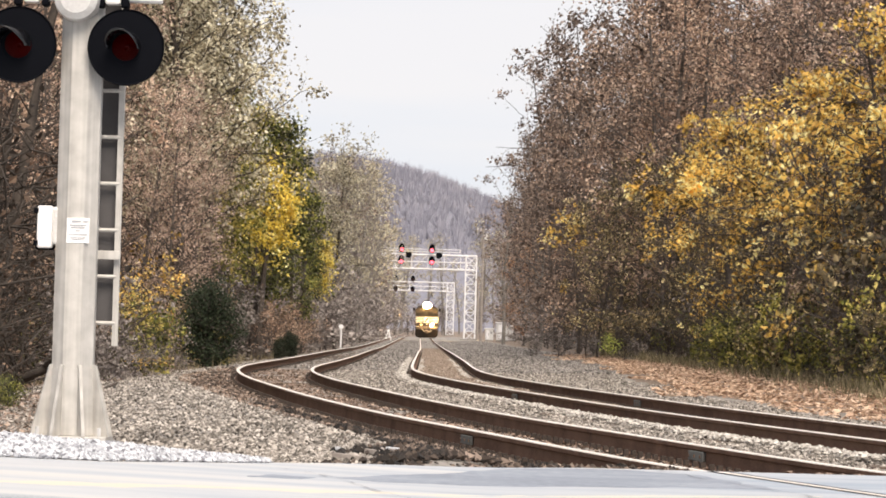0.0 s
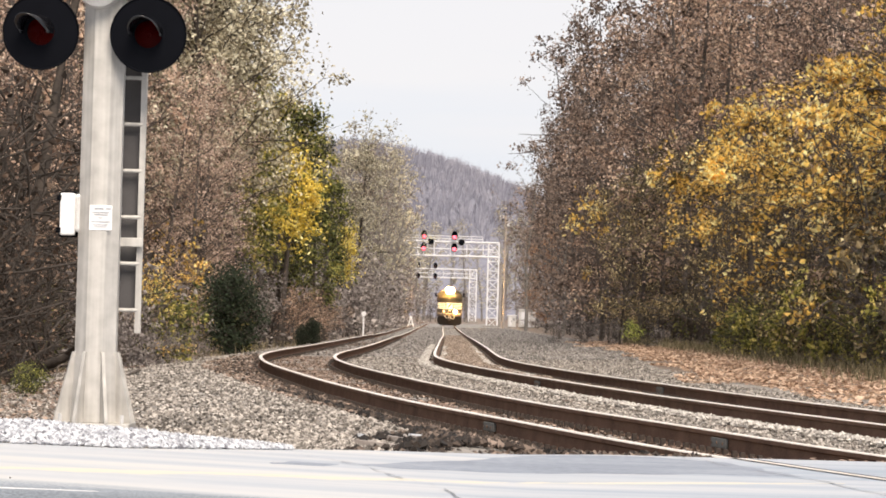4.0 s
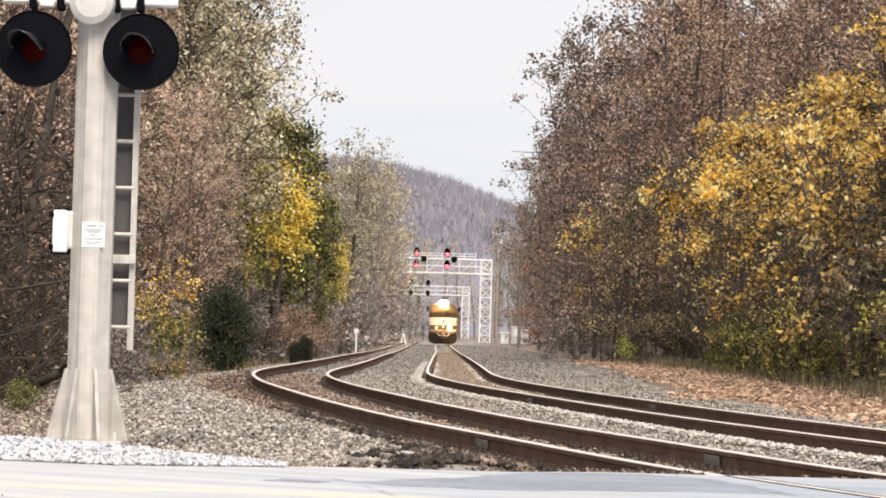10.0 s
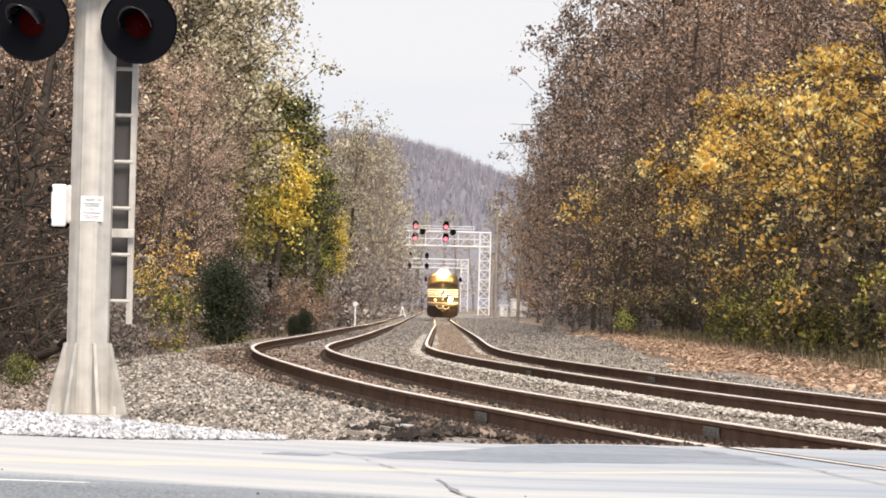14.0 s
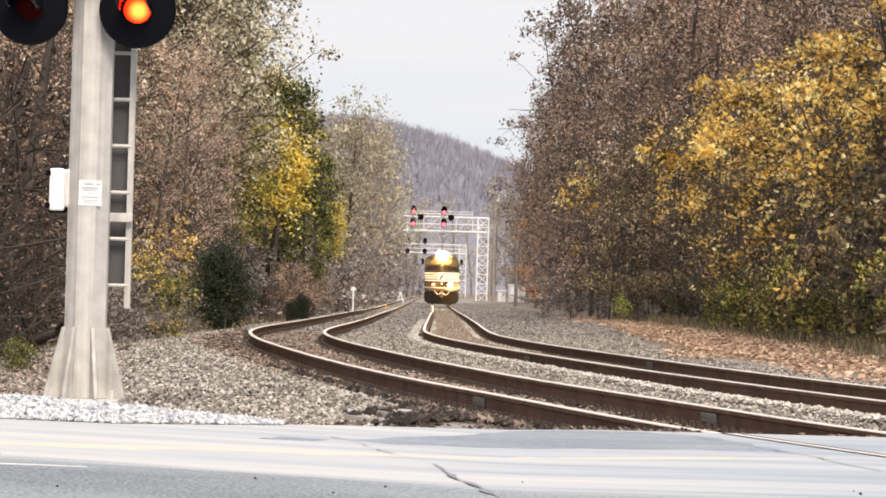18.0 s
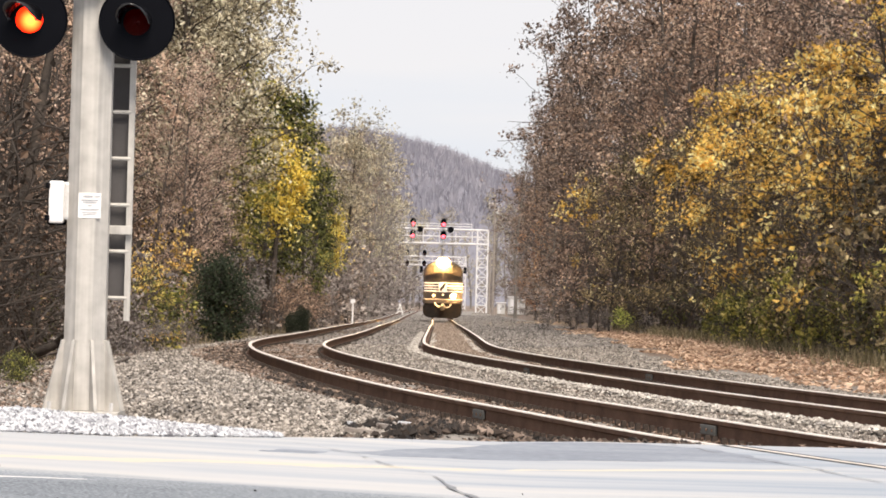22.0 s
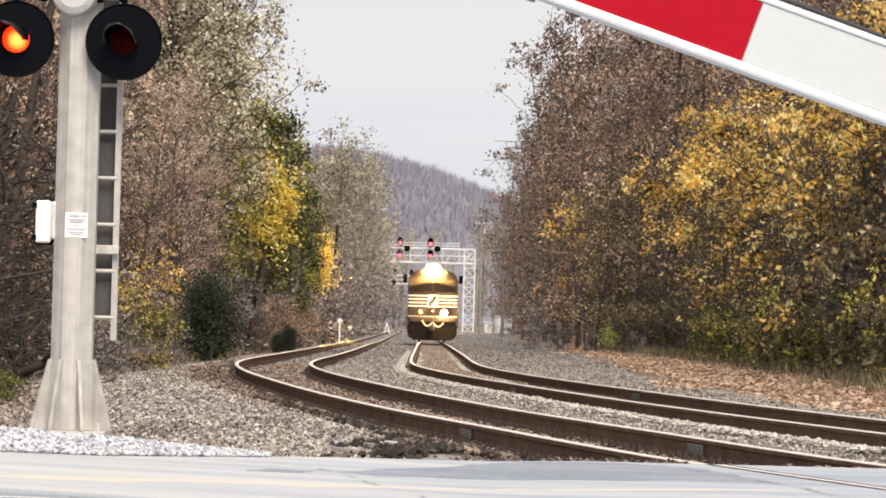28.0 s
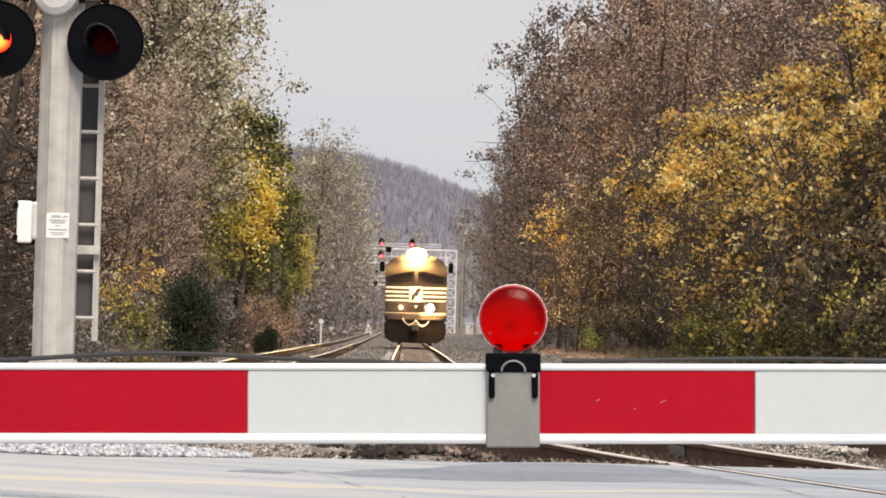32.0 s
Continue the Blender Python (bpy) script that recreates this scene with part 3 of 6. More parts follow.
def road_line(name, pts, full, mat, label):
    verts, faces = [], []
    for i, (x, y) in enumerate(pts):
        width = full * (1 - i / len(pts)) ** 0.5
        a = width * (0.5 + 0.5 * noise.noise((x * 2.3, y, 1)) + 0.3 * noise.noise((x * 9, y, 2)))
        c = width * (0.5 + 0.5 * noise.noise((x * 2.3, y, 5)) + 0.3 * noise.noise((x * 9, y, 6)))
        verts += [(x, q, z_road(x, q) + h) for q, h in ((y - a, 0.0002), (y, 0.002), (y + c, 0.0002))]
        if i:
            faces += [(3 * i - 3 + k, 3 * i + k, 3 * i + 1 + k, 3 * i - 2 + k) for k in (0, 1)]
    tagged(part(name, mesh_of(name, verts, faces, [mat]), None), label, "road marking", kind="structure")


road_line("yellow_line", [(x, 19.4 + 0.55 * x) for x in np.arange(-6, 2.4, 0.06)], 0.5, M["yellow_paint"], "faded yellow line on pale road")
road_line("white_line", [(x, 16.9 + 0.3 * x) for x in np.arange(-4, -1.7, 0.05)], 0.22, M["white_paint"], "worn white edge line on pale road")


# ---- tracks ----
GAUGE = 1.435
PROFILE = ((-0.075, -0.176), (0.075, -0.176), (0.075, -0.165), (0.014, -0.148), (0.009, -0.05), (0.035, -0.038), (0.037, -0.008), (0.03, 0.0), (-0.03, 0.0), (-0.037, -0.008), (-0.035, -0.038), (-0.009, -0.05), (-0.014, -0.148), (-0.075, -0.165))
PROFILE = tuple((u, w * 1.12) for u, w in PROFILE)


def frame_at(centre, y):
    d = Vector((centre(y + 0.5) - centre(y - 0.5), 1.0, z_rail(y + 0.5) - z_rail(y - 0.5))).normalized()
    return Vector((centre(y), y, z_rail(y))), d, Vector((d.y, -d.x, 0)).normalized()


def rail_mesh(centre, side, ys):
    verts, faces, idx = [], [], []
    n = len(PROFILE)
    for j, y in enumerate(ys):
        c, d, s = frame_at(centre, y)
        c = c + s * side * (GAUGE / 2 + 0.037)
        verts += [c + s * u + Vector((0, 0, w)) for u, w in PROFILE]
        if j:
            for k in range(n):
                q = (k + 1) % n
                faces.append(((j - 1) * n + k, (j - 1) * n + q, j * n + q, j * n + k))
                idx.append(1 if k in (6, 7, 8) else 0)
    return mesh_of("rail", verts, faces, [M["rust"], M["rail_top"]], idx)


rail_ys = list(np.arange(-8, 130, 0.6)) + list(np.arange(130, 760, 5.0))
tie_me = bpy.data.meshes.new("tie")
_b = box(2.6, 0.23, 0.15, (0, 0, -0.28), 0.012)
_b.to_mesh(tie_me)
_b.free()
tie_me.materials.append(M["tie"])


def track(centre, label):
    t = thing("railway_track", Matrix(), label, "railway track", "railway tracks")
    for side in (-1, 1):
        part("rail", rail_mesh(centre, side, rail_ys), None, t, "rusty steel rail with a polished head")
    verts, faces = [], []
    y, n = 23.6, 0
    while y < 190:
        c, d, s = frame_at(centre, y)
        turn = Matrix((tuple(s) + (0,), (d.x, d.y, 0, 0), (0, 0, 1, 0), (0, 0, 0, 1))).transposed()
        if n < 290:
            ob = part("tie", tie_me, None, t)
            ob.matrix_basis = Matrix.Translation(c) @ turn @ pose(random.uniform(-0.04, 0.04), 0, random.uniform(-0.006, 0.006), 0, 0, random.uniform(-1.2, 1.2))
        # plates and spike heads on both sides of both rails
        for side in (-1, 1):
            for off in (-0.115, 0.115):
                q = c + s * (side * (GAUGE / 2 + 0.037) + off)
                for (lx, ly, h, along) in ((0.05, 0.1, -0.188, 0.0), (0.022, 0.026, -0.135, -0.13), (0.022, 0.026, -0.135, 0.13)):
                    i = len(verts)
                    for sx, sy, zz in ((-1, -1, -0.215), (1, -1, -0.215), (1, 1, -0.215), (-1, 1, -0.215), (-1, -1, h), (1, -1, h), (1, 1, h), (-1, 1, h)):
                        verts.append(q + s * (lx * sx) + d * (ly * sy + along) + Vector((0, 0, zz)))
                    faces += [(i + 4, i + 5, i + 6, i + 7), (i, i + 1, i + 5, i + 4), (i + 1, i + 2, i + 6, i + 5), (i + 2, i + 3, i + 7, i + 6), (i + 3, i, i + 4, i + 7)]
        y += 0.56
        n += 1
    tagged(part("tie_hardware", mesh_of("tie_hardware", verts, faces, [M["spike"]]), None, t, "rusty tie plates and spikes"), kind="stuff")
    return t


track(x_left, "rusty double-railed track curving over the crossing")
track(x_right, "rusty railway track that the train runs on")


# bonding plates on the rail webs
def rail_plate(centre, side, y, face, label):
    c, d, s = frame_at(centre, y)
    q = c + s * (side * (GAUGE / 2 + 0.037) + face * 0.03)
    turn = Matrix((tuple(s) + (0,), (d.x, d.y, 0, 0), (0, 0, 1, 0), (0, 0, 0, 1))).transposed()
    p = thing("rail_plate", Matrix.Translation(q) @ turn, label, "rail joint plate", "rail joint plates")
    part("plate", box(0.03, 0.5, 0.085, (0, 0, -0.1), 0.006), M["dull_plate"], p)
    for k in (-0.2, 0.0, 0.2):
        part("bolt", rod((-0.022 * 1, k, -0.1), (0.03 * face + 0.0, k, -0.1), 0.014, sides=6), M["rust"], p)


rail_plate(x_left, -1, 32.4, -1, "grey steel plate bolted to the rail web")
rail_plate(x_left, 1, 29.6, -1, "grey steel plate bolted to the rail web")
rail_plate(x_right, -1, 53.5, -1, "grey steel plate bolted to the rail web")
rail_plate(x_right, 1, 51.0, -1, "grey steel plate bolted to the rail web")


# ---- loose stones ----
def stones(name, spots, size, mat, label, seed):
    rng = np.random.RandomState(seed)
    n = len(spots)
    s = size * rng.uniform(0.5, 1.35, n)
    ang = rng.uniform(0, 6.28, (n, 1)) + np.array((0, 2.1, 4.2)) + rng.uniform(-0.5, 0.5, (n, 3))
    rad = s[:, None] * rng.uniform(0.7, 1.25, (n, 3))
    v = np.zeros((n, 5, 3))
    v[:, :3, 0], v[:, :3, 1] = np.cos(ang) * rad, np.sin(ang) * rad
    v[:, :3, 2] = rng.uniform(-0.3, 0.3, (n, 3)) * s[:, None]
    v[:, 3] = rng.uniform(-0.45, 0.45, (n, 3)) * s[:, None]
    v[:, 3, 2] = s * rng.uniform(0.5, 0.9, n)
    v[:, 4, 2] = -0.6 * s
    v += np.array(spots)[:, None, :]
    v[:, :, 2] += (0.2 * s)[:, None]
    tri = np.array(((0, 1, 3), (1, 2, 3), (2, 0, 3), (1, 0, 4), (2, 1, 4), (0, 2, 4)))
    faces = (np.arange(n)[:, None, None] * 5 + tri[None]).reshape(-1, 3)
    return tagged(part(name, mesh_of(name, v.reshape(-1, 3).tolist(), faces.tolist(), [mat]), None), label, "gravel", kind="stuff")


rng = np.random.RandomState(4)
spots, clods = [], []
while len(spots) < 76000:
    y = 23 + 90 * rng.rand() ** 2.1
    u = rng.uniform(-5.6, 9.4)
    x = x_left(y) + u
    if y < road_edge(x) + 0.15 or x > 10 or abs(x) > 0.135 * y + 0.6:
        continue
    z = z_ground(x, y) + 0.03
    if -0.85 - float(np.interp(y, (23.5, 26, 30, 40), (2.2, 1.5, 1.0, 0.65))) + 0.7 * noise.noise((x * 2.1, y * 1.3, 9)) + rng.normal(0, 0.12) < u < -0.85 and (noise.noise((x * 1.3, y * 0.5, 2)) > -0.25 or y < 31):
        if len(clods) < 5000 or (y < 36 and len(clods) < 9000):
            clods.append((x, y, z))
        continue
    if (abs(x - x_right(y)) < 0.8 and rng.rand() < 0.75) or (abs(u) < 0.8 and rng.rand() < 0.93) or x > x_right(y) + verge(y) - 0.2 + 0.8 * noise.noise((x, y * 0.2, 5)):
        continue
    if u < -2.9 and y > 54:
        continue
    spots.append((x, y, z))
stones("ballast_stones", spots, 0.023, M["stone"], "grey crushed stones of the ballast shoulder", 5)
far_spots = []
while len(far_spots) < 26000:
    y = 88 + 340 * rng.rand() ** 1.7
    x = rng.uniform(x_left(y) - 2.0, x_right(y) + float(np.interp(y, (80, 110, 200), (4.4, 5.4, 7.0))))
    if min(abs(x - x_right(y)), abs(x - x_left(y))) < 0.95 and rng.rand() < 0.7:
        continue
    far_spots.append((x, y, z_ground(x, y) + 0.03))
stones("far_stones", far_spots, 0.042, M["far_stone"], "grey crushed stones further along the line", 9)
fines, sand = [], []
while len(fines) < 15000:
    y = 32 + 100 * rng.rand() ** 1.3
    inner = y > 62 and rng.rand() < 0.4
    x = x_right(y) + (rng.normal(0.52 if rng.rand() < 0.5 else -0.55, 0.035) if inner else rng.normal(-1.0, 0.05))
    fines.append((x, y, z_rail(y) - 0.2 + (0.03 if inner else 0.06) * rng.rand()))
stones("pale_fines", fines, 0.03, M["pale_stone"], "pale ballast fines along the outer rail", 13)
while len(sand) < 15000:
    y = 52 + 200 * rng.rand() ** 1.6
    x = x_right(y) + rng.uniform(-0.62, 0.62)
    sand.append((x, y, z_ground(x, y) + 0.055))
stones("sandy_fines", sand, 0.03, M["sand_stone"], "sandy brown ballast between the rails", 14)
stones("soil_clods", clods, 0.042, M["dark_soil"], "dark soil and debris beside the nearest rail", 8)
lumps = []
while len(lumps) < 1000:
    x, k = rng.uniform(-0.85, 1.7), rng.rand() ** 1.6
    y = road_edge(x) + 0.25 + 2.6 * k
    if -0.85 - 2.4 < x - x_left(y) < -0.9 and noise.noise((x * 2.4, y * 1.6, 12)) > -0.05:
        lumps.append((x, y, z_ground(x, y) + 0.035))
while len(lumps) < 1750:
    y = 26.4 + 18 * rng.rand() ** 1.4
    x = x_left(y) - 0.85 - float(np.interp(y, (23.5, 26, 30, 40), (2.1, 1.4, 0.95, 0.6))) + 0.5 * noise.noise((y * 0.9, 3.1, 9)) + rng.normal(0, 0.07)
    if noise.noise((x * 1.1, y * 0.8, 21)) > -0.15:
        lumps.append((x, y, z_ground(x, y) + 0.04))
stones("rotten_wood_lumps", lumps, 0.045, M["char"], "black rotten wood lumps beside the rail", 10)
grit = []
while len(grit) < 26:
    x, y = rng.uniform(-2.4, 2.6), rng.uniform(13.5, 17.2)
    grit.append((x, y, z_road(x, y) + 0.002))
stones("road_grit", grit, 0.009, M["char"], "dark grit scattered on the asphalt", 12)
heap = []
while len(heap) < 13000:
    x = rng.uniform(-3.6, -1.12)
    e = road_edge(x)
    k = min(1, max(0, (-1.12 - x) / 1.1)) * (1 + 0.25 * noise.noise((x * 2.0, 0, 4)))
    depth = 0.85 * k
    y = e - 0.1 + (depth + 0.1) * rng.rand()
    lift = 0.085 * k * math.sin(math.pi * min(1, (y - e + 0.1) / (depth + 0.15))) ** 0.8
    heap.append((x, y, z_road(x, e) + lift * (1 - 0.25 * rng.rand()) + 0.005 + 0.03 * max(0, (y - e))))
stones("white_gravel", heap, 0.023, M["white_stone"], "white limestone gravel heaped along the road edge", 6)


# ---- flashing-light signal mast beside the crossing ----
def lamp_head(parent, name, x, z, yaw, lit_name):
    """A round black background with a hooded red lens; the lit bowl turns inside the housing."""
    h = part(name, turned([(0.1, -0.012), (0.245, -0.012), (0.25, 0.0), (0.247, 0.014), (0.235, 0.004), (0.11, 0.012), (0.1, 0.016)], 48), M["black_enamel"], parent, "round matt black lamp background", pose(x, -0.19, z, 0, 0, 0))
    part("housing", turned([(0.0, -0.2), (0.075, -0.19), (0.118, -0.15), (0.12, 0.012), (0.088, 0.014)], 32), M["black_enamel"], h)
    # hood: a tube cut away below
    verts, faces, n = [], [], 25
    for k in range(n):
        a = radians(-8 + 196 * k / (n - 1))
        reach = 0.1 + 0.13 * max(0.0, math.sin(a)) ** 0.7
        for r, d in ((0.102, 0.01), (0.106, reach), (0.1, reach), (0.096, 0.01)):
            verts.append((r * math.cos(a), -d, r * math.sin(a)))
    for k in range(n - 1):
        for q in range(4):
            p = (q + 1) % 4
            faces.append((4 * k + q, 4 * k + p, 4 * k + 4 + p, 4 * k + 4 + q))
    faces += [(0, 1, 2, 3), (4 * n - 1, 4 * n - 2, 4 * n - 3, 4 * n - 4)]
    part("visor", mesh_of("visor", verts, faces, smooth=True), M["visor"], h, m=pose(0, 0, 0, 0, 0, yaw))
    part("lens", turned([(0.0, 0.035), (0.025, 0.034), (0.05, 0.03), (0.075, 0.022), (0.097, 0.008)], 40), M["lens"], h, "ribbed red glass lens")
    bowl = mesh_of("bowl", *bowl_shape(0.104), mats=[M["lamp_on"], M["lamp_off"]])
    for p in bowl.polygons:
        p.material_index = 1 if p.center.y > 0.001 else 0
    return part(lit_name, bowl, None, h, "bulb and reflector", pose(0, 0.07, 0))


def bowl_shape(r, sides=24):
    verts, faces = [], []
    prof = ((0.01, -0.008), (0.28 * r, -0.007), (0.45 * r, -0.005), (r * 0.98, -0.003), (r * 0.98, 0.006), (0.45 * r, 0.003), (0.14 * r, 0.001), (0.1 * r, 0.009), (0.01, 0.011))
    for q, h in prof:
        for k in range(sides):
            a = 2 * math.pi * k / sides
            verts.append((q * math.cos(a), h, q * math.sin(a)))
    for i in range(len(prof) - 1):
        for k in range(sides):
            p = (k + 1) % sides
            faces.append((i * sides + k, i * sides + p, (i + 1) * sides + p, (i + 1) * sides + k))
    faces.append(tuple(range(sides))[::-1])
    faces.append(tuple((len(prof) - 1) * sides + k for k in range(sides)))
    return verts, faces


mast = thing("crossing_signal", pose(-2.405, 22.14, 0.175), "grey aluminium crossing signal mast with two red lamps", "crossing signal")


def octagon(r0, r1, z0, z1, bm=None):
    out = bm or bmesh.new()
    bmesh.ops.create_cone(out, cap_ends=True, segments=8, radius1=r0, radius2=r1, depth=z1 - z0, matrix=Matrix.Translation((0, 0, (z0 + z1) / 2)) @ Matrix.Rotation(radians(22.5), 4, "Z"))
    return out


part("shaft", octagon(0.144, 0.144, 0.4, 3.9), M["aluminium"], mast, "weathered aluminium shaft with flat facets")
part("base_skirt", octagon(0.17, 0.152, 0.02, 0.455), M["aluminium"], mast)
part("base_plate", box(0.5, 0.5, 0.035, (0, 0, 0.0), 0.006), M["aluminium"], mast)
for k in range(8):
    fin = bmesh.new()
    vs = [fin.verts.new((x, y, z)) for y in (-0.011, 0.011) for x, z in ((0.13, 0.018), (0.275, 0.018), (0.268, 0.06), (0.16, 0.475), (0.13, 0.48))]
    for f in ((0, 1, 2, 3, 4), (9, 8, 7, 6, 5), (0, 5, 6, 1), (1, 6, 7, 2), (2, 7, 8, 3), (3, 8, 9, 4), (4, 9, 5, 0)):
        fin.faces.new([vs[i] for i in f])
    part("base_fin", fin, M["aluminium"], mast, m=pose(0, 0, 0, 0, 0, 45 * k + 22.5))
for sx in (-1, 1):
    for sy in (-1, 1):
        part("anchor_bolt", rod((0.2 * sx, 0.2 * sy, 0.0), (0.2 * sx, 0.2 * sy, 0.075), 0.014, sides=6), M["galvanised"], mast)
part("foundation", box(0.62, 0.6, 0.3, (0, 0.02, -0.17), 0.02), M["ballast"], mast, "concrete foundation block")
# crossarm
arm_z = 2.855
part("crossarm_box", turned([(0.0, 0.26), (0.1, 0.255), (0.14, 0.23), (0.15, 0.15), (0.15, 0.0)], 24), M["galvanised"], mast, "pale cast crossarm centre", pose(-0.03, 0, arm_z))
part("crossarm", rod((-0.62, -0.1, arm_z + 0.02), (0.52, -0.1, arm_z + 0.02), 0.033), M["white_enamel"], mast)
for x in (-0.42, -0.24, 0.12, 0.28):
    part("clamp", box(0.05, 0.11, 0.1, (x, -0.1, arm_z + 0.0), 0.012), M["black_enamel"], mast, "black pipe clamp")
for x in (-0.33, 0.2):
    part("lamp_bracket", box(0.1, 0.1, 0.09, (x, -0.1, arm_z + 0.015), 0.015), M["white_enamel"], mast, "white lamp bracket")
left_bulb = lamp_head(mast, "lamp_head", -0.4, 2.545, -24, "bulb")
right_bulb = lamp_head(mast, "lamp_head", 0.298, 2.545, -10, "bulb")
# ladder
ladder = part("ladder", box(0.026, 0.012, 3.2, (0.006, 0, 0), 0.002), M["aluminium"], mast, "galvanised steel ladder", pose(0.242, 0.1, 2.205))
part("stile_flange", box(0.012, 0.05, 3.2, (0.025, 0.02, 0), 0.002), M["aluminium"], ladder)
part("stile", box(0.05, 0.012, 3.2, (-0.36, 0, 0), 0.002), M["aluminium"], ladder)
for k in range(11):
    part("rung", rod((-0.36, 0, -1.45 + 0.305 * k), (0.01, 0, -1.45 + 0.305 * k), 0.013, sides=8), M["aluminium"], ladder)
part("backing_plate", box(0.16, 0.008, 3.1, (0, 0, 0)), M["backing"], mast, "dark grey plate behind the ladder", pose(0.15, 0.16, 2.3))
part("ladder_bracket", box(0.26, 0.03, 0.058, (0.15, 0.06, 1.2), 0.004), M["aluminium"], mast)
# junction box
jb = part("junction_box", box(0.098, 0.16, 0.275, (-0.205, -0.02, 1.37), 0.014), M["white_enamel"], mast, "white junction box with two hinges")
part("box_back", box(0.05, 0.13, 0.25, (-0.14, 0.0, 1.38), 0.02), M["galvanised"], mast)
for z in (1.265, 1.475):
    part("hinge", box(0.03, 0.07, 0.036, (-0.26, -0.075, z), 0.006), M["black_enamel"], jb)
part("box_gasket", box(0.12, 0.1, 0.298, (-0.209, 0.02, 1.37), 0.014), M["black_enamel"], jb)
# notice plate with unreadable print
plate = part("notice_plate", box(0.148, 0.006, 0.162, (0.018, -0.134, 1.35), 0.002), M["white_enamel"], mast, "white notice plate with small grey print")
for w, h, x, z in ((0.06, 0.011, -0.012, 0.06), (0.034, 0.009, 0.05, 0.06), (0.11, 0.008, 0.0, 0.035), (0.09, 0.007, 0.0, 0.02), (0.03, 0.007, 0.0, 0.0), (0.12, 0.008, 0.0, -0.025), (0.1, 0.005, 0.0, -0.045), (0.08, 0.004, 0.0, -0.058)):
    part("print_bar", box(w, 0.003, h, (0.018 + x, -0.139, 1.35 + z)), M["grey_text"], plate)


# ---- crossing gate ----
PIVOT = (2.187, 5.46, 1.289)
gate = thing("crossing_gate_arm", pose(*PIVOT), "red and white striped crossing gate arm with a red lamp", "gate arm")
AX = -0.393
TIP, ROOT = -3.75, 0.0


def arm_sheet(x0, x1, mat, name):
    return part(name, box(x1 - x0, 0.004, 0.1, ((x0 + x1) / 2, -0.021, AX + 0.003), 0.0), mat, gate)


part("arm_web", box(ROOT - TIP, 0.03, 0.1, ((TIP + ROOT) / 2, -0.002, AX + 0.003), 0.0), M["white_edge"], gate, "white fibreglass arm")
part("top_flange", box(ROOT - TIP, 0.045, 0.011, ((TIP + ROOT) / 2, -0.004, AX + 0.0588), 0.004), M["white_edge"], gate)
part("bottom_flange", box(ROOT - TIP, 0.047, 0.017, ((TIP + ROOT) / 2, -0.004, AX - 0.0558), 0.006), M["white_edge"], gate)
STRIPE = 0.4066
edges = [-2.0685 + STRIPE * q for q in range(-4, 6)]
for q in range(len(edges) - 1):
    a, b = max(edges[q], TIP), min(edges[q + 1], ROOT)
    if b > a:
        arm_sheet(a + 0.0008, b - 0.0008, M["red_sheet"] if q % 2 == 0 else M["white_sheet"], "red_stripe" if q % 2 == 0 else "white_stripe")
for sx, sz, w, h in ((-1.914, 0.006, 0.008, 0.002), (-1.81, 0.004, 0.01, 0.002), (-1.855, -0.008, 0.003, 0.003)):
    part("scuff_mark", box(w, 0.001, h, (sx, -0.0235, AX + sz), 0.0, Matrix.Rotation(radians(-25), 4, "Y")), M["scuff"], gate, "small pale scuff on the red sheet")
# lamp on the arm
part("lamp_clip", box(0.0855, 0.052, 0.122, (-2.05, -0.008, AX - 0.009), 0.003), M["bracket"], gate, "galvanised steel clip round the arm")
part("lamp_base", box(0.088, 0.064, 0.03, (-2.05, -0.006, AX + 0.066), 0.004), M["black_enamel"], gate, "black plastic lamp base")
for sx in (-1, 1):
    c = part("toggle_latch", box(0.01, 0.012, 0.042, (-2.05 + 0.0345 * sx, -0.036, AX + 0.03), 0.004), M["black_enamel"], gate)
    part("latch_screw", rod((-2.05 + 0.0325 * sx, -0.03, AX + 0.046), (-2.05 + 0.0325 * sx, -0.045, AX + 0.046), 0.0032, sides=10), M["galvanised"], c)
    part("lamp_foot", box(0.014, 0.02, 0.02, (-2.05 + 0.024 * sx, 0, AX + 0.086), 0.003), M["rubber"], gate)
part("clip_arch", tube([(-2.05 + 0.019 * math.cos(radians(a)), -0.039, AX + 0.052 + 0.017 * math.sin(radians(a))) for a in range(0, 181, 15)], 0.0018), M["bracket"], gate, "half-round steel bail")
lamp = part("arm_lamp", turned([(0.0, -0.05), (0.03, -0.049), (0.052, -0.03), (0.0545, 0.0), (0.0545, 0.008), (0.051, 0.009)], 48), M["red_plastic"], gate, "round red gate arm lamp", pose(-2.05, -0.004, AX + 0.1365))
part("lamp_rim", turned([(0.0545, -0.002), (0.0555, 0.0), (0.0555, 0.004), (0.0545, 0.006)], 48), M["white_edge"], lamp, "thin pale rim round the lens")
part("lamp_lens", turned([(0.0, 0.022), (0.004, 0.0225), (0.018, 0.021), (0.034, 0.017), (0.046, 0.011), (0.0535, 0.006)], 48), M["arm_lens"], lamp, "clear red plastic lens")
for a in (90, 212, 328):
    part("lens_screw", rod((0.044 * math.cos(radians(a)), -0.012, 0.044 * math.sin(radians(a))), (0.044 * math.cos(radians(a)), -0.018, 0.044 * math.sin(radians(a))), 0.0035, sides=8), M["red_plastic"], lamp)
abowl = mesh_of("bowl", *bowl_shape(0.056), mats=[M["arm_lamp_on"], M["arm_lamp_off"]])
for p in abowl.polygons:
    p.material_index = 1 if p.center.y > 0.001 else 0
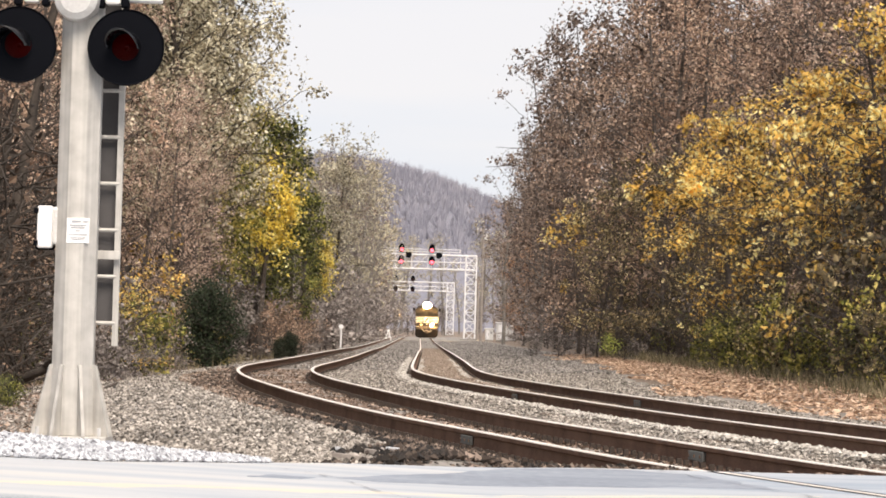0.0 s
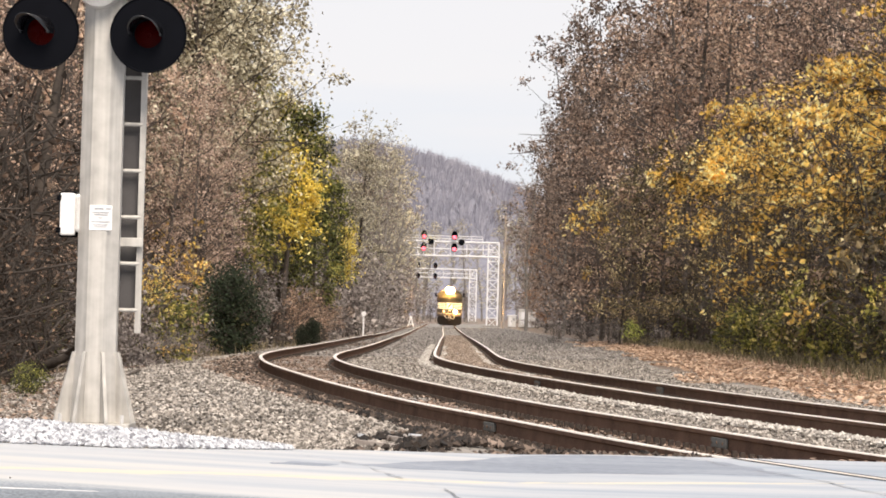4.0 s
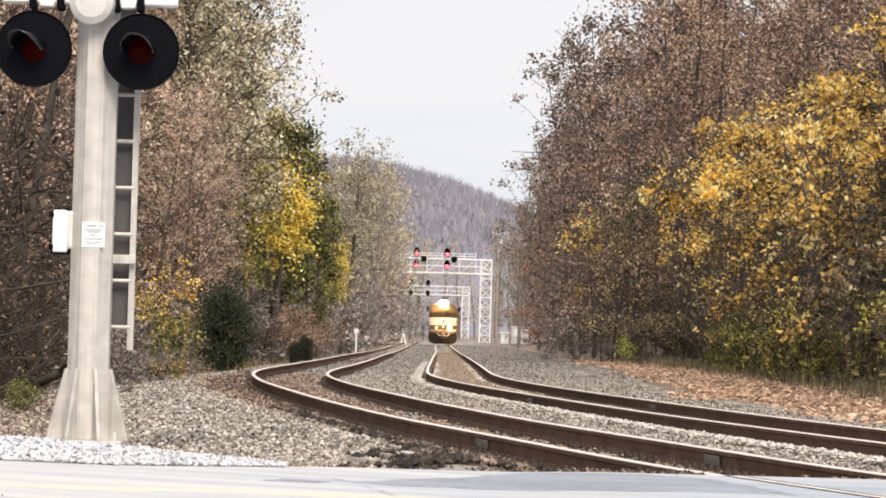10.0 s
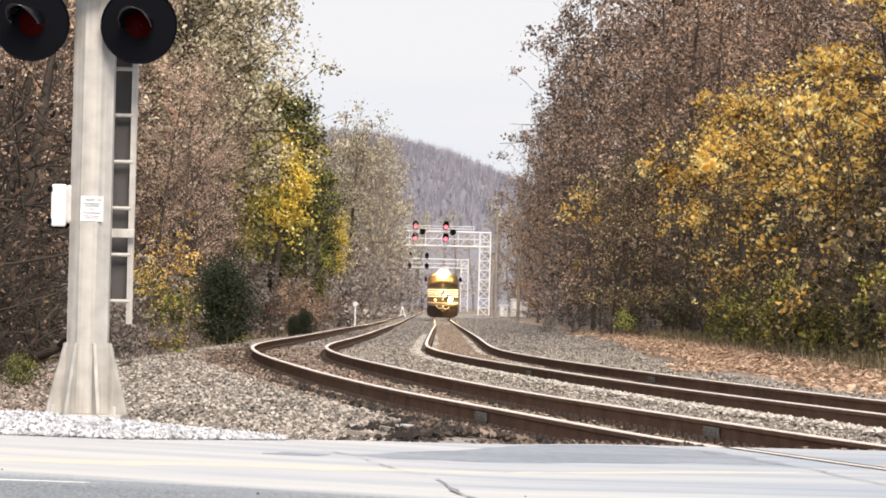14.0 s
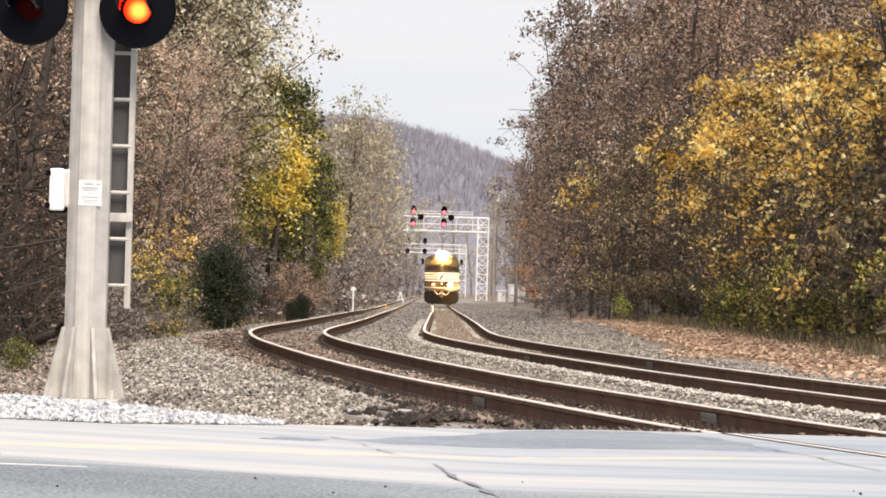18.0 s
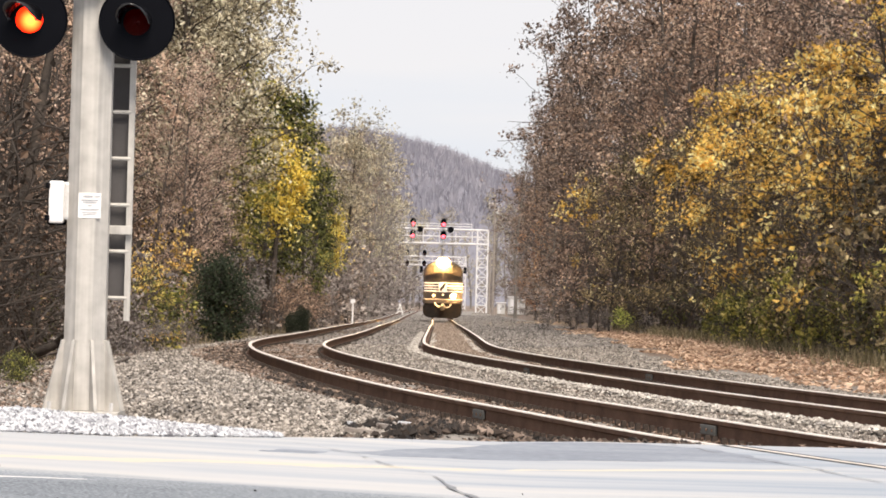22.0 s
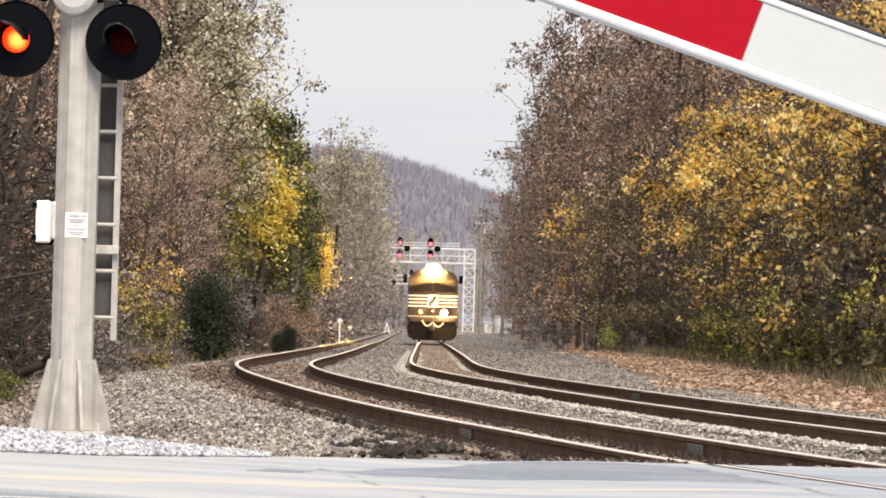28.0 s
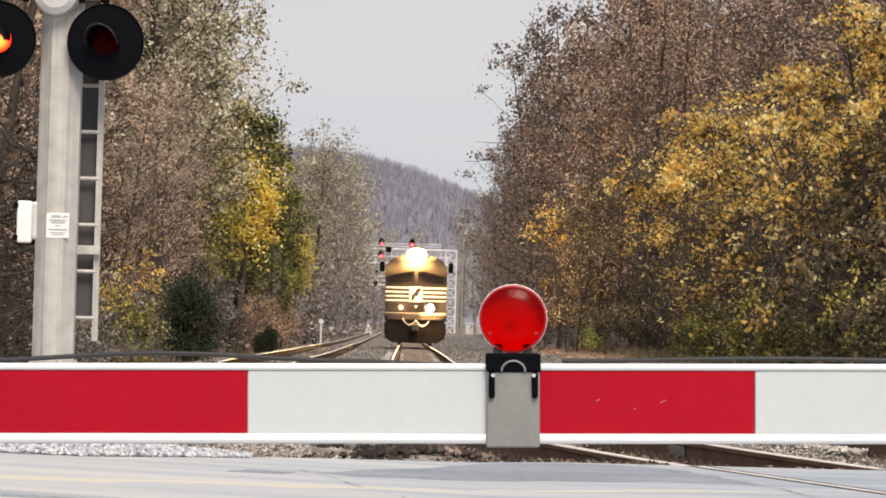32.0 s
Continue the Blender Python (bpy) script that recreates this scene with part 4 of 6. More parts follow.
arm_bulb = part("bulb", abowl, None, lamp, "bulb and reflector", pose(0, 0.012, 0))
cable = [(xx, 0.004, AX + 0.0682 + 0.012 * max(0.0, math.sin(5.0 * (xx + 2.93))) ** 2) for xx in np.arange(-3.7, -2.29, 0.03)] + [(-2.24, 0.012, AX + 0.066), (-2.18, 0.018, AX + 0.062), (-2.1, 0.019, AX + 0.06)]
part("cable", tube(cable, 0.004), M["rubber"], gate, "black cable tied along the arm")
cable2 = [(xx, 0.004, AX + 0.0688 + 0.004 * math.sin((xx + 1.95) * 5) ** 2) for xx in np.arange(-1.97, -0.1, 0.03)]
part("cable", tube(cable2, 0.004), M["rubber"], gate, "black cable tied along the arm")
part("arm_shank", box(0.12, 0.02, 0.5, (-0.03, 0.02, AX / 2), 0.01), M["galvanised"], gate, "steel shank to the pivot")
stand = thing("gate_mechanism", pose(PIVOT[0] + 0.05, PIVOT[1] + 0.3, z_road(2.2, 5.8)), "grey crossing gate mechanism on a post", "gate mechanism")
top = PIVOT[2] - z_road(2.2, 5.8)
part("post", rod((0, 0, 0), (0, 0, top + 0.6), 0.06), M["aluminium"], stand)
part("mechanism_case", box(0.36, 0.42, 0.6, (0, 0, top - 0.05), 0.03), M["galvanised"], stand)
part("pivot_shaft", rod((-0.05, -0.3, top), (-0.05, 0.0, top), 0.04), M["galvanised"], stand)


# ---- signal bridges over the tracks ----
def lattice(parent, p0, p1, side, bays, r, name, thin=0.4):
    """Four chords with cross bracing between two points: side is the half width across."""
    p0, p1 = Vector(p0), Vector(p1)
    d = (p1 - p0) / bays
    u, w = side
    u, w = Vector(u), Vector(w)
    cs = [u + w, u - w, -u - w, -u + w]
    for c in cs:
        part(name + "_chord", rod(p0 + c, p1 + c, r, sides=6), M["silver_paint"], parent)
    for k in range(bays):
        a, b = p0 + d * k, p0 + d * (k + 1)
        for i in range(4):
            q = (i + 1) % 4
            part(name + "_brace", rod(a + cs[i], b + cs[q], r * thin, sides=4), M["silver_paint"], parent)
            part(name + "_brace", rod(a + cs[i], a + cs[q], r * 0.5, sides=4), M["silver_paint"], parent)


def turned_oval(rx, rz, sides=24):
    """A flat oval plate with a rounded rim."""
    verts, faces = [], []
    prof = ((0.0, 0.05), (0.9, 0.05), (1.0, 0.0), (0.9, -0.05), (0.0, -0.05))
    for f, h in prof:
        for k in range(sides):
            a = 2 * math.pi * k / sides
            verts.append((rx * f * math.cos(a), -h, rz * f * math.sin(a)))
    for i in range(len(prof) - 1):
        for k in range(sides):
            q = (k + 1) % sides
            faces.append((i * sides + k, i * sides + q, (i + 1) * sides + q, (i + 1) * sides + k))
    return mesh_of("oval", verts, faces)


def signal_head(parent, x, y, z, lit=True):
    h = part("signal_head", turned_oval(0.42, 0.64), M["black_enamel"], parent, "black two-lamp signal head", pose(x, y, z))
    for dz in (0.22, -0.24):
        part("signal_hood", turned([(0.24, 0.05), (0.25, 0.05), (0.25, 0.4), (0.24, 0.4)], 20), M["black_enamel"], h, m=pose(0, 0, dz))
    part("signal_lens", turned([(0.0, 0.12), (0.24, 0.1), (0.28, 0.07)], 20), M["signal_red"] if lit else M["lamp_off"], h, "lit red lens" if lit else "", pose(0, 0, -0.24))


def signal_bridge(y, x0, x1, zb, zt, zg, label, heads, lit, rail_top):
    b = thing("signal_bridge", pose(0, y, 0), label, "signal bridge", "signal bridges")
    zc, hz = (zb + zt) / 2, (zt - zb) / 2
    lattice(b, (x0, 0, zc), (x1 + 0.8, 0, zc), ((0, 0.55, 0), (0, 0, hz)), 6, 0.12, "beam", 0.28)
    part("beam_mid_rail", rod((x0, -0.55, zc), (x1, -0.55, zc), 0.07, sides=6), M["silver_paint"], b)
    lattice(b, (x1, 0, zg), (x1, 0, zt), ((0.75, 0, 0), (0, 0.55, 0)), 9, 0.12, "column", 0.38)
    part("footing", box(2.6, 2.2, 0.9, (x1, 0, zg - 0.2), 0.05), M["ballast"], b)
    part("walkway", box(x1 - x0, 1.0, 0.06, ((x0 + x1) / 2, 0, zt + 0.03)), M["galvanised"], b)
    if rail_top:
        for z in (zt + 0.45, rail_top):
            part("walkway_rail", rod((x0 + 0.5, -0.5, z), (x1 - 1.6, -0.5, z), 0.04, sides=6), M["silver_paint"], b)
        for k in range(8):
            xx = x0 + 0.5 + (x1 - x0 - 2.1) * k / 7
            part("rail_post", rod((xx, -0.5, zt), (xx, -0.5, rail_top), 0.035, sides=6), M["silver_paint"], b)
    for hx in heads:
        for z in ((11.95, 10.25) if lit else (zt + 0.7, zb + 0.3)):
            signal_head(b, hx, -0.95, z, lit)
            part("head_mast", rod((hx, -0.75, zb), (hx, -0.75, zt + 1.2), 0.06, sides=8), M["silver_paint"], b) if z > zt else None
        if lit:
            part("signal_disc", turned([(0.0, -0.05), (0.44, -0.05), (0.45, 0.0), (0.0, 0.02)], 24), M["black_enamel"], b, "black round signal backing", pose(hx + 1.0, -0.9, 11.0))
    return b


signal_bridge(480, -9.3, 3.75, 9.05, 11.05, -0.9, "silver lattice signal bridge with red signals lit", (-6.16, -1.84), True, 11.85)
signal_bridge(715, -12.0, 1.4, 8.4, 10.2, -1.0, "silver lattice signal bridge seen far along the line", (-10.2, -6.6), False, 0)


# ---- line-side things ----
def cabinet(x, y, w, d, h):
    z = z_ground(x, y)
    c = thing("equipment_cabinet", pose(x, y, z), "silver railway equipment cabinet on the ballast", "cabinet")
    part("body", box(w, d, h, (0, 0, h / 2 + 0.15), 0.04), M["galvanised"], c)
    part("roof", box(w + 0.25, d + 0.25, 0.12, (0, 0, h + 0.2), 0.03), M["silver_paint"], c)
    dr = part("door", box(w * 0.36, 0.05, h * 0.8, (-w * 0.2, -d / 2 - 0.02, h / 2 + 0.15), 0.01), M["silver_paint"], c)
    part("handle", box(0.05, 0.05, 0.25, (-w * 0.06, -d / 2 - 0.06, h / 2 + 0.15), 0.01), M["black_enamel"], dr)
    part("vent", box(w * 0.25, 0.04, 0.3, (w * 0.25, -d / 2 - 0.02, h * 0.8), 0.01), M["bracket"], c)
    part("plinth", box(w * 0.95, d * 0.95, 0.2, (0, 0, 0.08)), M["ballast"], c)


cabinet(7.4, 400, 2.2, 1.8, 2.0)
cabinet(5.9, 430, 1.0, 0.8, 1.4)


def utility_pole(x, y, h, arm):
    p = thing("utility_pole", pose(x, y, -0.9), "grey wooden utility pole beside the line", "utility pole", "utility poles")
    part("pole", rod((0, 0, 0), (0, 0, h), 0.17, 0.12), M["wood_pole"], p)
    if arm:
        part("crossarm", box(1.7, 0.12, 0.12, (0, 0, h - 0.7), 0.01), M["wood_pole"], p)
        for k in (-0.7, -0.3, 0.3, 0.7):
            part("insulator", rod((k, 0, h - 0.64), (k, 0, h - 0.45), 0.05, 0.03, 8), M["white_enamel"], p)
        part("transformer", rod((0.3, -0.2, h - 1.8), (0.3, -0.2, h - 1.1), 0.2), M["galvanised"], p)


utility_pole(4.75, 470, 9.0, False)
utility_pole(4.7, 420, 14.6, True)
# plain short pole put in for a thin pale tree trunk
utility_pole(8.9, 400, 5.0, False)
post = thing("marker_post", pose(-5.85, 195, z_ground(-5.85, 195) - 0.1), "white round-topped marker post by the track", "marker post")
part("post", rod((0, 0, 0), (0, 0, 1.5), 0.05), M["silver_paint"], post)
part("disc", turned([(0.0, -0.02), (0.14, -0.02), (0.14, 0.02), (0.0, 0.02)], 20), M["silver_paint"], post, m=pose(0, -0.06, 1.5))
sign = thing("a_frame_marker", pose(-6.75, 420, z_ground(-6.75, 420)), "white A-shaped marker standing beside the rails", "marker sign")
for sx in (-1, 1):
    part("leg", rod((0.38 * sx, 0, 0), (0.04 * sx, 0, 1.15), 0.07), M["white_enamel"], sign)
part("bar", box(0.42, 0.1, 0.1, (0, 0, 0.42), 0.01), M["white_enamel"], sign)
part("target", box(0.3, 0.06, 0.3, (0, 0, 1.22), 0.02, Matrix.Rotation(radians(45), 4, "Y")), M["white_enamel"], sign)


# darker worn patches and cracks in the paving
def road_patch(name, pts, mat, label):
    ring = []
    for i, (x0, y0) in enumerate(pts):
        x1, y1 = pts[(i + 1) % len(pts)]
        for k in range(12):
            x, y = x0 + (x1 - x0) * k / 12, y0 + (y1 - y0) * k / 12
            ring.append((x + 0.07 * noise.noise((x * 3, y * 3, 1)), y + 0.12 * noise.noise((x * 3, y * 3, 4))))
    cx, cy = sum(p[0] for p in ring) / len(ring), sum(p[1] for p in ring) / len(ring)
    verts, nr = [], len(ring)
    for k, h in ((1.0, 0.0005), (0.95, 0.006), (0.7, 0.006), (0.4, 0.006), (0.1, 0.006)):
        for x, y in ring:
            px, py = cx + (x - cx) * k, cy + (y - cy) * k
            verts.append((px, py, z_road(px, py) + h))
    faces = [(j * nr + i, j * nr + (i + 1) % nr, (j + 1) * nr + (i + 1) % nr, (j + 1) * nr + i) for j in range(4) for i in range(nr)] + [tuple(range(4 * nr, 5 * nr))]
    tagged(part(name, mesh_of(name, verts, faces, [mat]), None), label, "road patch", kind="structure")


road_patch("road_patch_1", [(-0.62, 20.72), (-0.34, 20.5), (0.0, 20.72), (0.52, 20.85), (1.42, 21.3), (2.15, 21.5), (1.95, 22.6), (1.75, 23.3), (1.4, 23.8), (0.85, 23.75), (0.39, 23.3), (0.0, 22.1), (-0.36, 21.4)], M["tar"], "grey-blue worn patch in pale paving")
road_patch("road_patch_2", [(-1.15, 20.2), (-0.85, 20.3), (-0.75, 20.6), (-1.0, 20.6)], M["tar"], "grey-blue worn patch in pale paving")
for k, run in enumerate((((-0.1, 18.4), (0.01, 17.4), (0.13, 16.55), (0.25, 15.7), (0.5, 14.2)), ((1.9, 21.95), (2.08, 21.3), (2.24, 20.6), (2.45, 19.1)), ((1.53, 23.9), (1.67, 23.2), (1.8, 22.4)), ((-1.11, 21.7), (-0.77, 21.0), (-0.6, 20.6), (-0.35, 19.4), (-0.14, 18.6)))):
    run = [tuple(np.array(run[i]) * (1 - q / 10) + np.array(run[i + 1]) * q / 10) for i in range(len(run) - 1) for q in range(10)]
    run = [(x + 0.05 * noise.noise((x * 4, y * 2, 3)), y) for x, y in run]
    wide = [(0.006, 0.005, 0.005, 0.001)[k] + (0.042, 0.012, 0.012, 0.024)[k] * max(0.0, noise.noise((x * 5, y * 4, 8)) + (0.15 if k == 0 else 0.0)) for x, y in run]
    verts = [(x + dx * w, y, z_road(x, y) + 0.008) for (x, y), w in zip(run, wide) for dx in (-1, 1)]
    tagged(part("road_crack_%d" % (k + 1), mesh_of("crack", verts, [(2 * i, 2 * i + 1, 2 * i + 3, 2 * i + 2) for i in range(len(run) - 1)], [M["crack"]]), None), "dark crack line in the paving", "road crack", kind="structure")


# the rail heads and flangeways let into the paving
def inlay(name, side, off, width, h, mat, label, number):
    verts, ys = [], np.arange(17.0, 25.2, 0.2)
    for y in ys:
        c, d, s = frame_at(x_left, y)
        for k in (-0.5, 0.5):
            q = c + s * (side * (GAUGE / 2 + 0.037) + off + k * width)
            verts.append((q.x, q.y, max(z_road(q.x, q.y), 0.0) + h))
    me = mesh_of(name, verts, [(2 * i, 2 * i + 1, 2 * i + 3, 2 * i + 2) for i in range(len(ys) - 1) if ys[i + 1] < road_edge(verts[2 * i][0]) + 0.1], [mat])
    tagged(part("%s_%d" % (name, number), me, None), label, "crossing rail", kind="structure")


for side, number in ((-1, 1), (1, 2)):
    inlay("paved_rail", side, 0.0, 0.075, 0.008, M["rail_top"], "polished rail head let into the paving", number)
    inlay("flangeway", side, -0.075 * side, 0.06, 0.006, M["rubber"], "dark flangeway gap beside the rail head", number)


# ---- the train: a black diesel locomotive with white nose stripes ----
loco = thing("locomotive", pose(0, 300, 0), "black diesel locomotive with white nose stripes and lit headlights", "locomotive")


def slab(pts, y0, y1, bevel=0.03):
    """A body with the outline pts (x, z), from y0 to y1."""
    bm = bmesh.new()
    f = bm.faces.new([bm.verts.new((x, y0, z)) for x, z in pts])
    r = bmesh.ops.extrude_face_region(bm, geom=[f])
    bmesh.ops.translate(bm, vec=(0, y1 - y0, 0), verts=[v for v in r["geom"] if isinstance(v, bmesh.types.BMVert)])
    bmesh.ops.recalc_face_normals(bm, faces=bm.faces)
    if bevel:
        bmesh.ops.bevel(bm, geom=list(bm.edges), offset=bevel, segments=2, affect="EDGES")
    return bm


def mirrored(pts):
    return list(pts) + [(-x, z) for x, z in reversed(pts)]


part("nose", slab(mirrored([(1.2, 1.55), (1.52, 1.62), (1.52, 2.75), (1.36, 3.02)]), 1.0, 2.9, 0.05), M["loco_black"], loco)
cab = part("cab", slab(mirrored([(1.53, 1.6), (1.55, 3.9), (1.3, 4.3), (0.8, 4.5)]), 2.8, 5.6, 0.05), M["loco_black"], loco)
for sx in (-1, 1):
    # panes and visors slant low, shaped to where glare hides the upper glass
    part("windscreen", slab([(0.08 * sx, 3.2), (1.4 * sx, 3.12), (1.38 * sx, 3.42), (0.08 * sx, 3.74)], 2.76, 2.8, 0.0), M["glass"], cab, "dark windscreen pane, cut low for glare")
    part("window_visor", slab([(0.08 * sx, 3.78), (1.42 * sx, 3.46), (1.42 * sx, 3.52), (0.08 * sx, 3.86)], 2.66, 2.8, 0.0), M["loco_black"], cab)
    m = part("mirror", box(0.24, 0.1, 0.5, (1.72 * sx, 2.95, 3.92), 0.03), M["black_enamel"], loco, "black side mirror")
    part("mirror_arm", rod((1.5 * sx, 2.95, 3.85), (1.72 * sx, 2.95, 3.85), 0.02), M["black_enamel"], m)
# white stripes on the nose, broken by a plain emblem panel
for k in range(4):
    z = 2.24 + 0.21 * k
    for sx in (-1, 1):
        part("nose_stripe", box(1.2, 0.012, 0.085, (0.91 * sx, 0.992, z), 0.0), M["loco_white"], loco, "white painted stripe")
part("emblem_panel", box(0.62, 0.012, 0.78, (0.0, 0.99, 2.56), 0.0), M["loco_white"], loco, "white emblem panel with a plain dark shape")
part("emblem_shape", slab([(-0.24, 2.26), (-0.1, 2.24), (-0.04, 2.42), (0.1, 2.5), (0.16, 2.66), (0.27, 2.78), (0.2, 2.9), (0.04, 2.82), (-0.08, 2.62), (-0.2, 2.52)], 0.975, 0.983, 0.0), M["loco_black"], loco)
part("nose_top_band", box(3.0, 0.02, 0.12, (0, 0.99, 3.0), 0.0), M["loco_black"], loco)
# headlights over the windscreen, enlarged and domed so that size and spill imitate glare
hl = part("headlight_case", box(0.92, 0.2, 0.64, (0, 2.86, 4.46), 0.06), M["loco_black"], loco)
for sx in (-1, 1):
    part("headlight", turned([(0.0, 0.31), (0.12, 0.29), (0.22, 0.23), (0.29, 0.13), (0.31, 0.0)], 24), M["headlight"], hl, "lit headlight dome, enlarged for its glare", pose(0.15 * sx, 2.76 - 0.004 * sx, 4.5))
    part("headlight_bezel", turned([(0.31, 0.0), (0.33, 0.05), (0.36, 0.02), (0.36, 0.0)], 24), M["halo"], hl, "glowing amber ring added for the halo", pose(0.15 * sx, 2.757, 4.5))
    part("number_board", box(0.42, 0.04, 0.2, (0.82 * sx, 2.74, 4.24), 0.01), M["glass"], cab)
# platform, ditch lights, steps
part("platform", box(3.1, 2.2, 0.22, (0, 1.3, 1.5), 0.03), M["loco_dirt"], loco)
part("anticlimber", box(2.7, 0.22, 0.28, (0, 0.12, 1.42), 0.03), M["loco_dirt"], loco)
part("step_edge", box(3.0, 0.03, 0.03, (0, 0.0, 1.62)), M["hose"], loco, "pale platform edge")
def lamp_dome(r, front, back):
    """A round lamp with a bright face towards -y and a dim one behind it. The lobe bulges so that spill on the nose
    imitates glare.
    """
    prof = ((0.0, 2.0), (0.5, 1.88), (0.86, 1.5), (1.0, 1.0), (0.86, 0.55), (0.55, 0.25), (0.5, 0.0), (0.75, -0.06), (0.7, -0.3), (0.4, -0.45), (0.0, -0.5))
    me = turned([(r * q, r * h) for q, h in prof], 24)
    me.materials.append(front)
    me.materials.append(back)
    for p in me.polygons:
        p.material_index = 0 if p.center.y < 0 else 1
    return me


ditch_lamps = []
for sx in (-1, 1):
    d = part("ditch_light_case", box(0.4, 0.36, 0.4, (0.72 * sx, 0.33, 1.88), 0.04), M["loco_black"], loco)
    ditch_lamps.append(part("ditch_light", lamp_dome(0.17 if sx > 0 else 0.14, M["ditch"], M["ditch_dim"]), None, d, "lit ditch light", pose(0.72 * sx, 0.1, 1.88, 0, 0, 0 if sx > 0 else 180)))
    if sx > 0:
        # rim on the brighter lamp only, catching its light to widen the glow
        part("ditch_light_rim", turned([(0.14, 0.0), (0.155, 0.015), (0.17, 0.0)], 24), M["bracket"], d, "grey lamp rim", pose(0.72 * sx, 0.145, 1.88))
part("marker_light", turned([(0.0, 0.03), (0.06, 0.0)], 16), M["ditch_dim"], loco, "small lit marker lamp", pose(0.02, 0.97, 1.95))
for sx in (-1, 1):
    for k in range(4):
        part("step", box(0.55, 0.5, 0.05, (1.28 * sx, 0.45, 0.4 + 0.3 * k), 0.01), M["loco_dirt"], loco)
    part("handrail", tube([(1.5 * sx, 0.25, 0.5), (1.5 * sx, 0.25, 2.4), (1.45 * sx, 0.25, 2.55), (0.5 * sx, 0.25, 2.55), (0.45 * sx, 0.25, 2.45), (0.45 * sx, 0.25, 1.6)], 0.02), M["loco_dirt"], loco)
    part("pilot_plow", slab([(0.0, 0.14), (1.1 * sx, 0.16), (1.42 * sx, 0.34), (1.5 * sx, 0.6), (1.52 * sx, 1.0), (1.4 * sx, 1.3), (0.0, 1.3)], 0.1, 0.3, 0.0), M["plow_black"], loco)
part("coupler", box(0.34, 0.75, 0.36, (0, -0.1, 0.92), 0.08), M["loco_dirt"], loco)
hose_pts = [(-0.62 + 1.3 * u, -0.12, 1.36 - 0.3 * abs(math.sin(2 * math.pi * u)) ** 0.8 - 0.1 * u) for u in np.linspace(0, 1, 25)]
part("air_hose", tube(hose_pts, 0.03), M["hose"], loco, "pale air hose")
# long hood, frame, trucks
part("long_hood", slab(mirrored([(0.95, 1.6), (0.95, 4.0), (0.6, 4.5)]), 5.6, 21.0, 0.05), M["loco_black"], loco)
part("frame", box(3.0, 19.5, 0.35, (0, 12.0, 1.4), 0.03), M["loco_dirt"], loco)
part("fuel_tank", box(2.6, 5.0, 0.8, (0, 11.0, 0.8), 0.15), M["loco_black"], loco)
for ty in (3.4, 17.6):
    tr = part("truck", box(2.5, 4.6, 0.35, (0, ty, 0.62), 0.05), M["loco_dirt"], loco)
    for ay in (-1.75, 0, 1.75):
        ax = part("wheelset", rod((-0.7, ty + ay, 0.52), (0.7, ty + ay, 0.52), 0.1), M["loco_dirt"], tr)
        for sx in (-1, 1):
            part("wheel", rod((0.7 * sx, ty + ay, 0.52), (0.84 * sx, ty + ay, 0.52), 0.52, sides=28), M["rust"], tr)


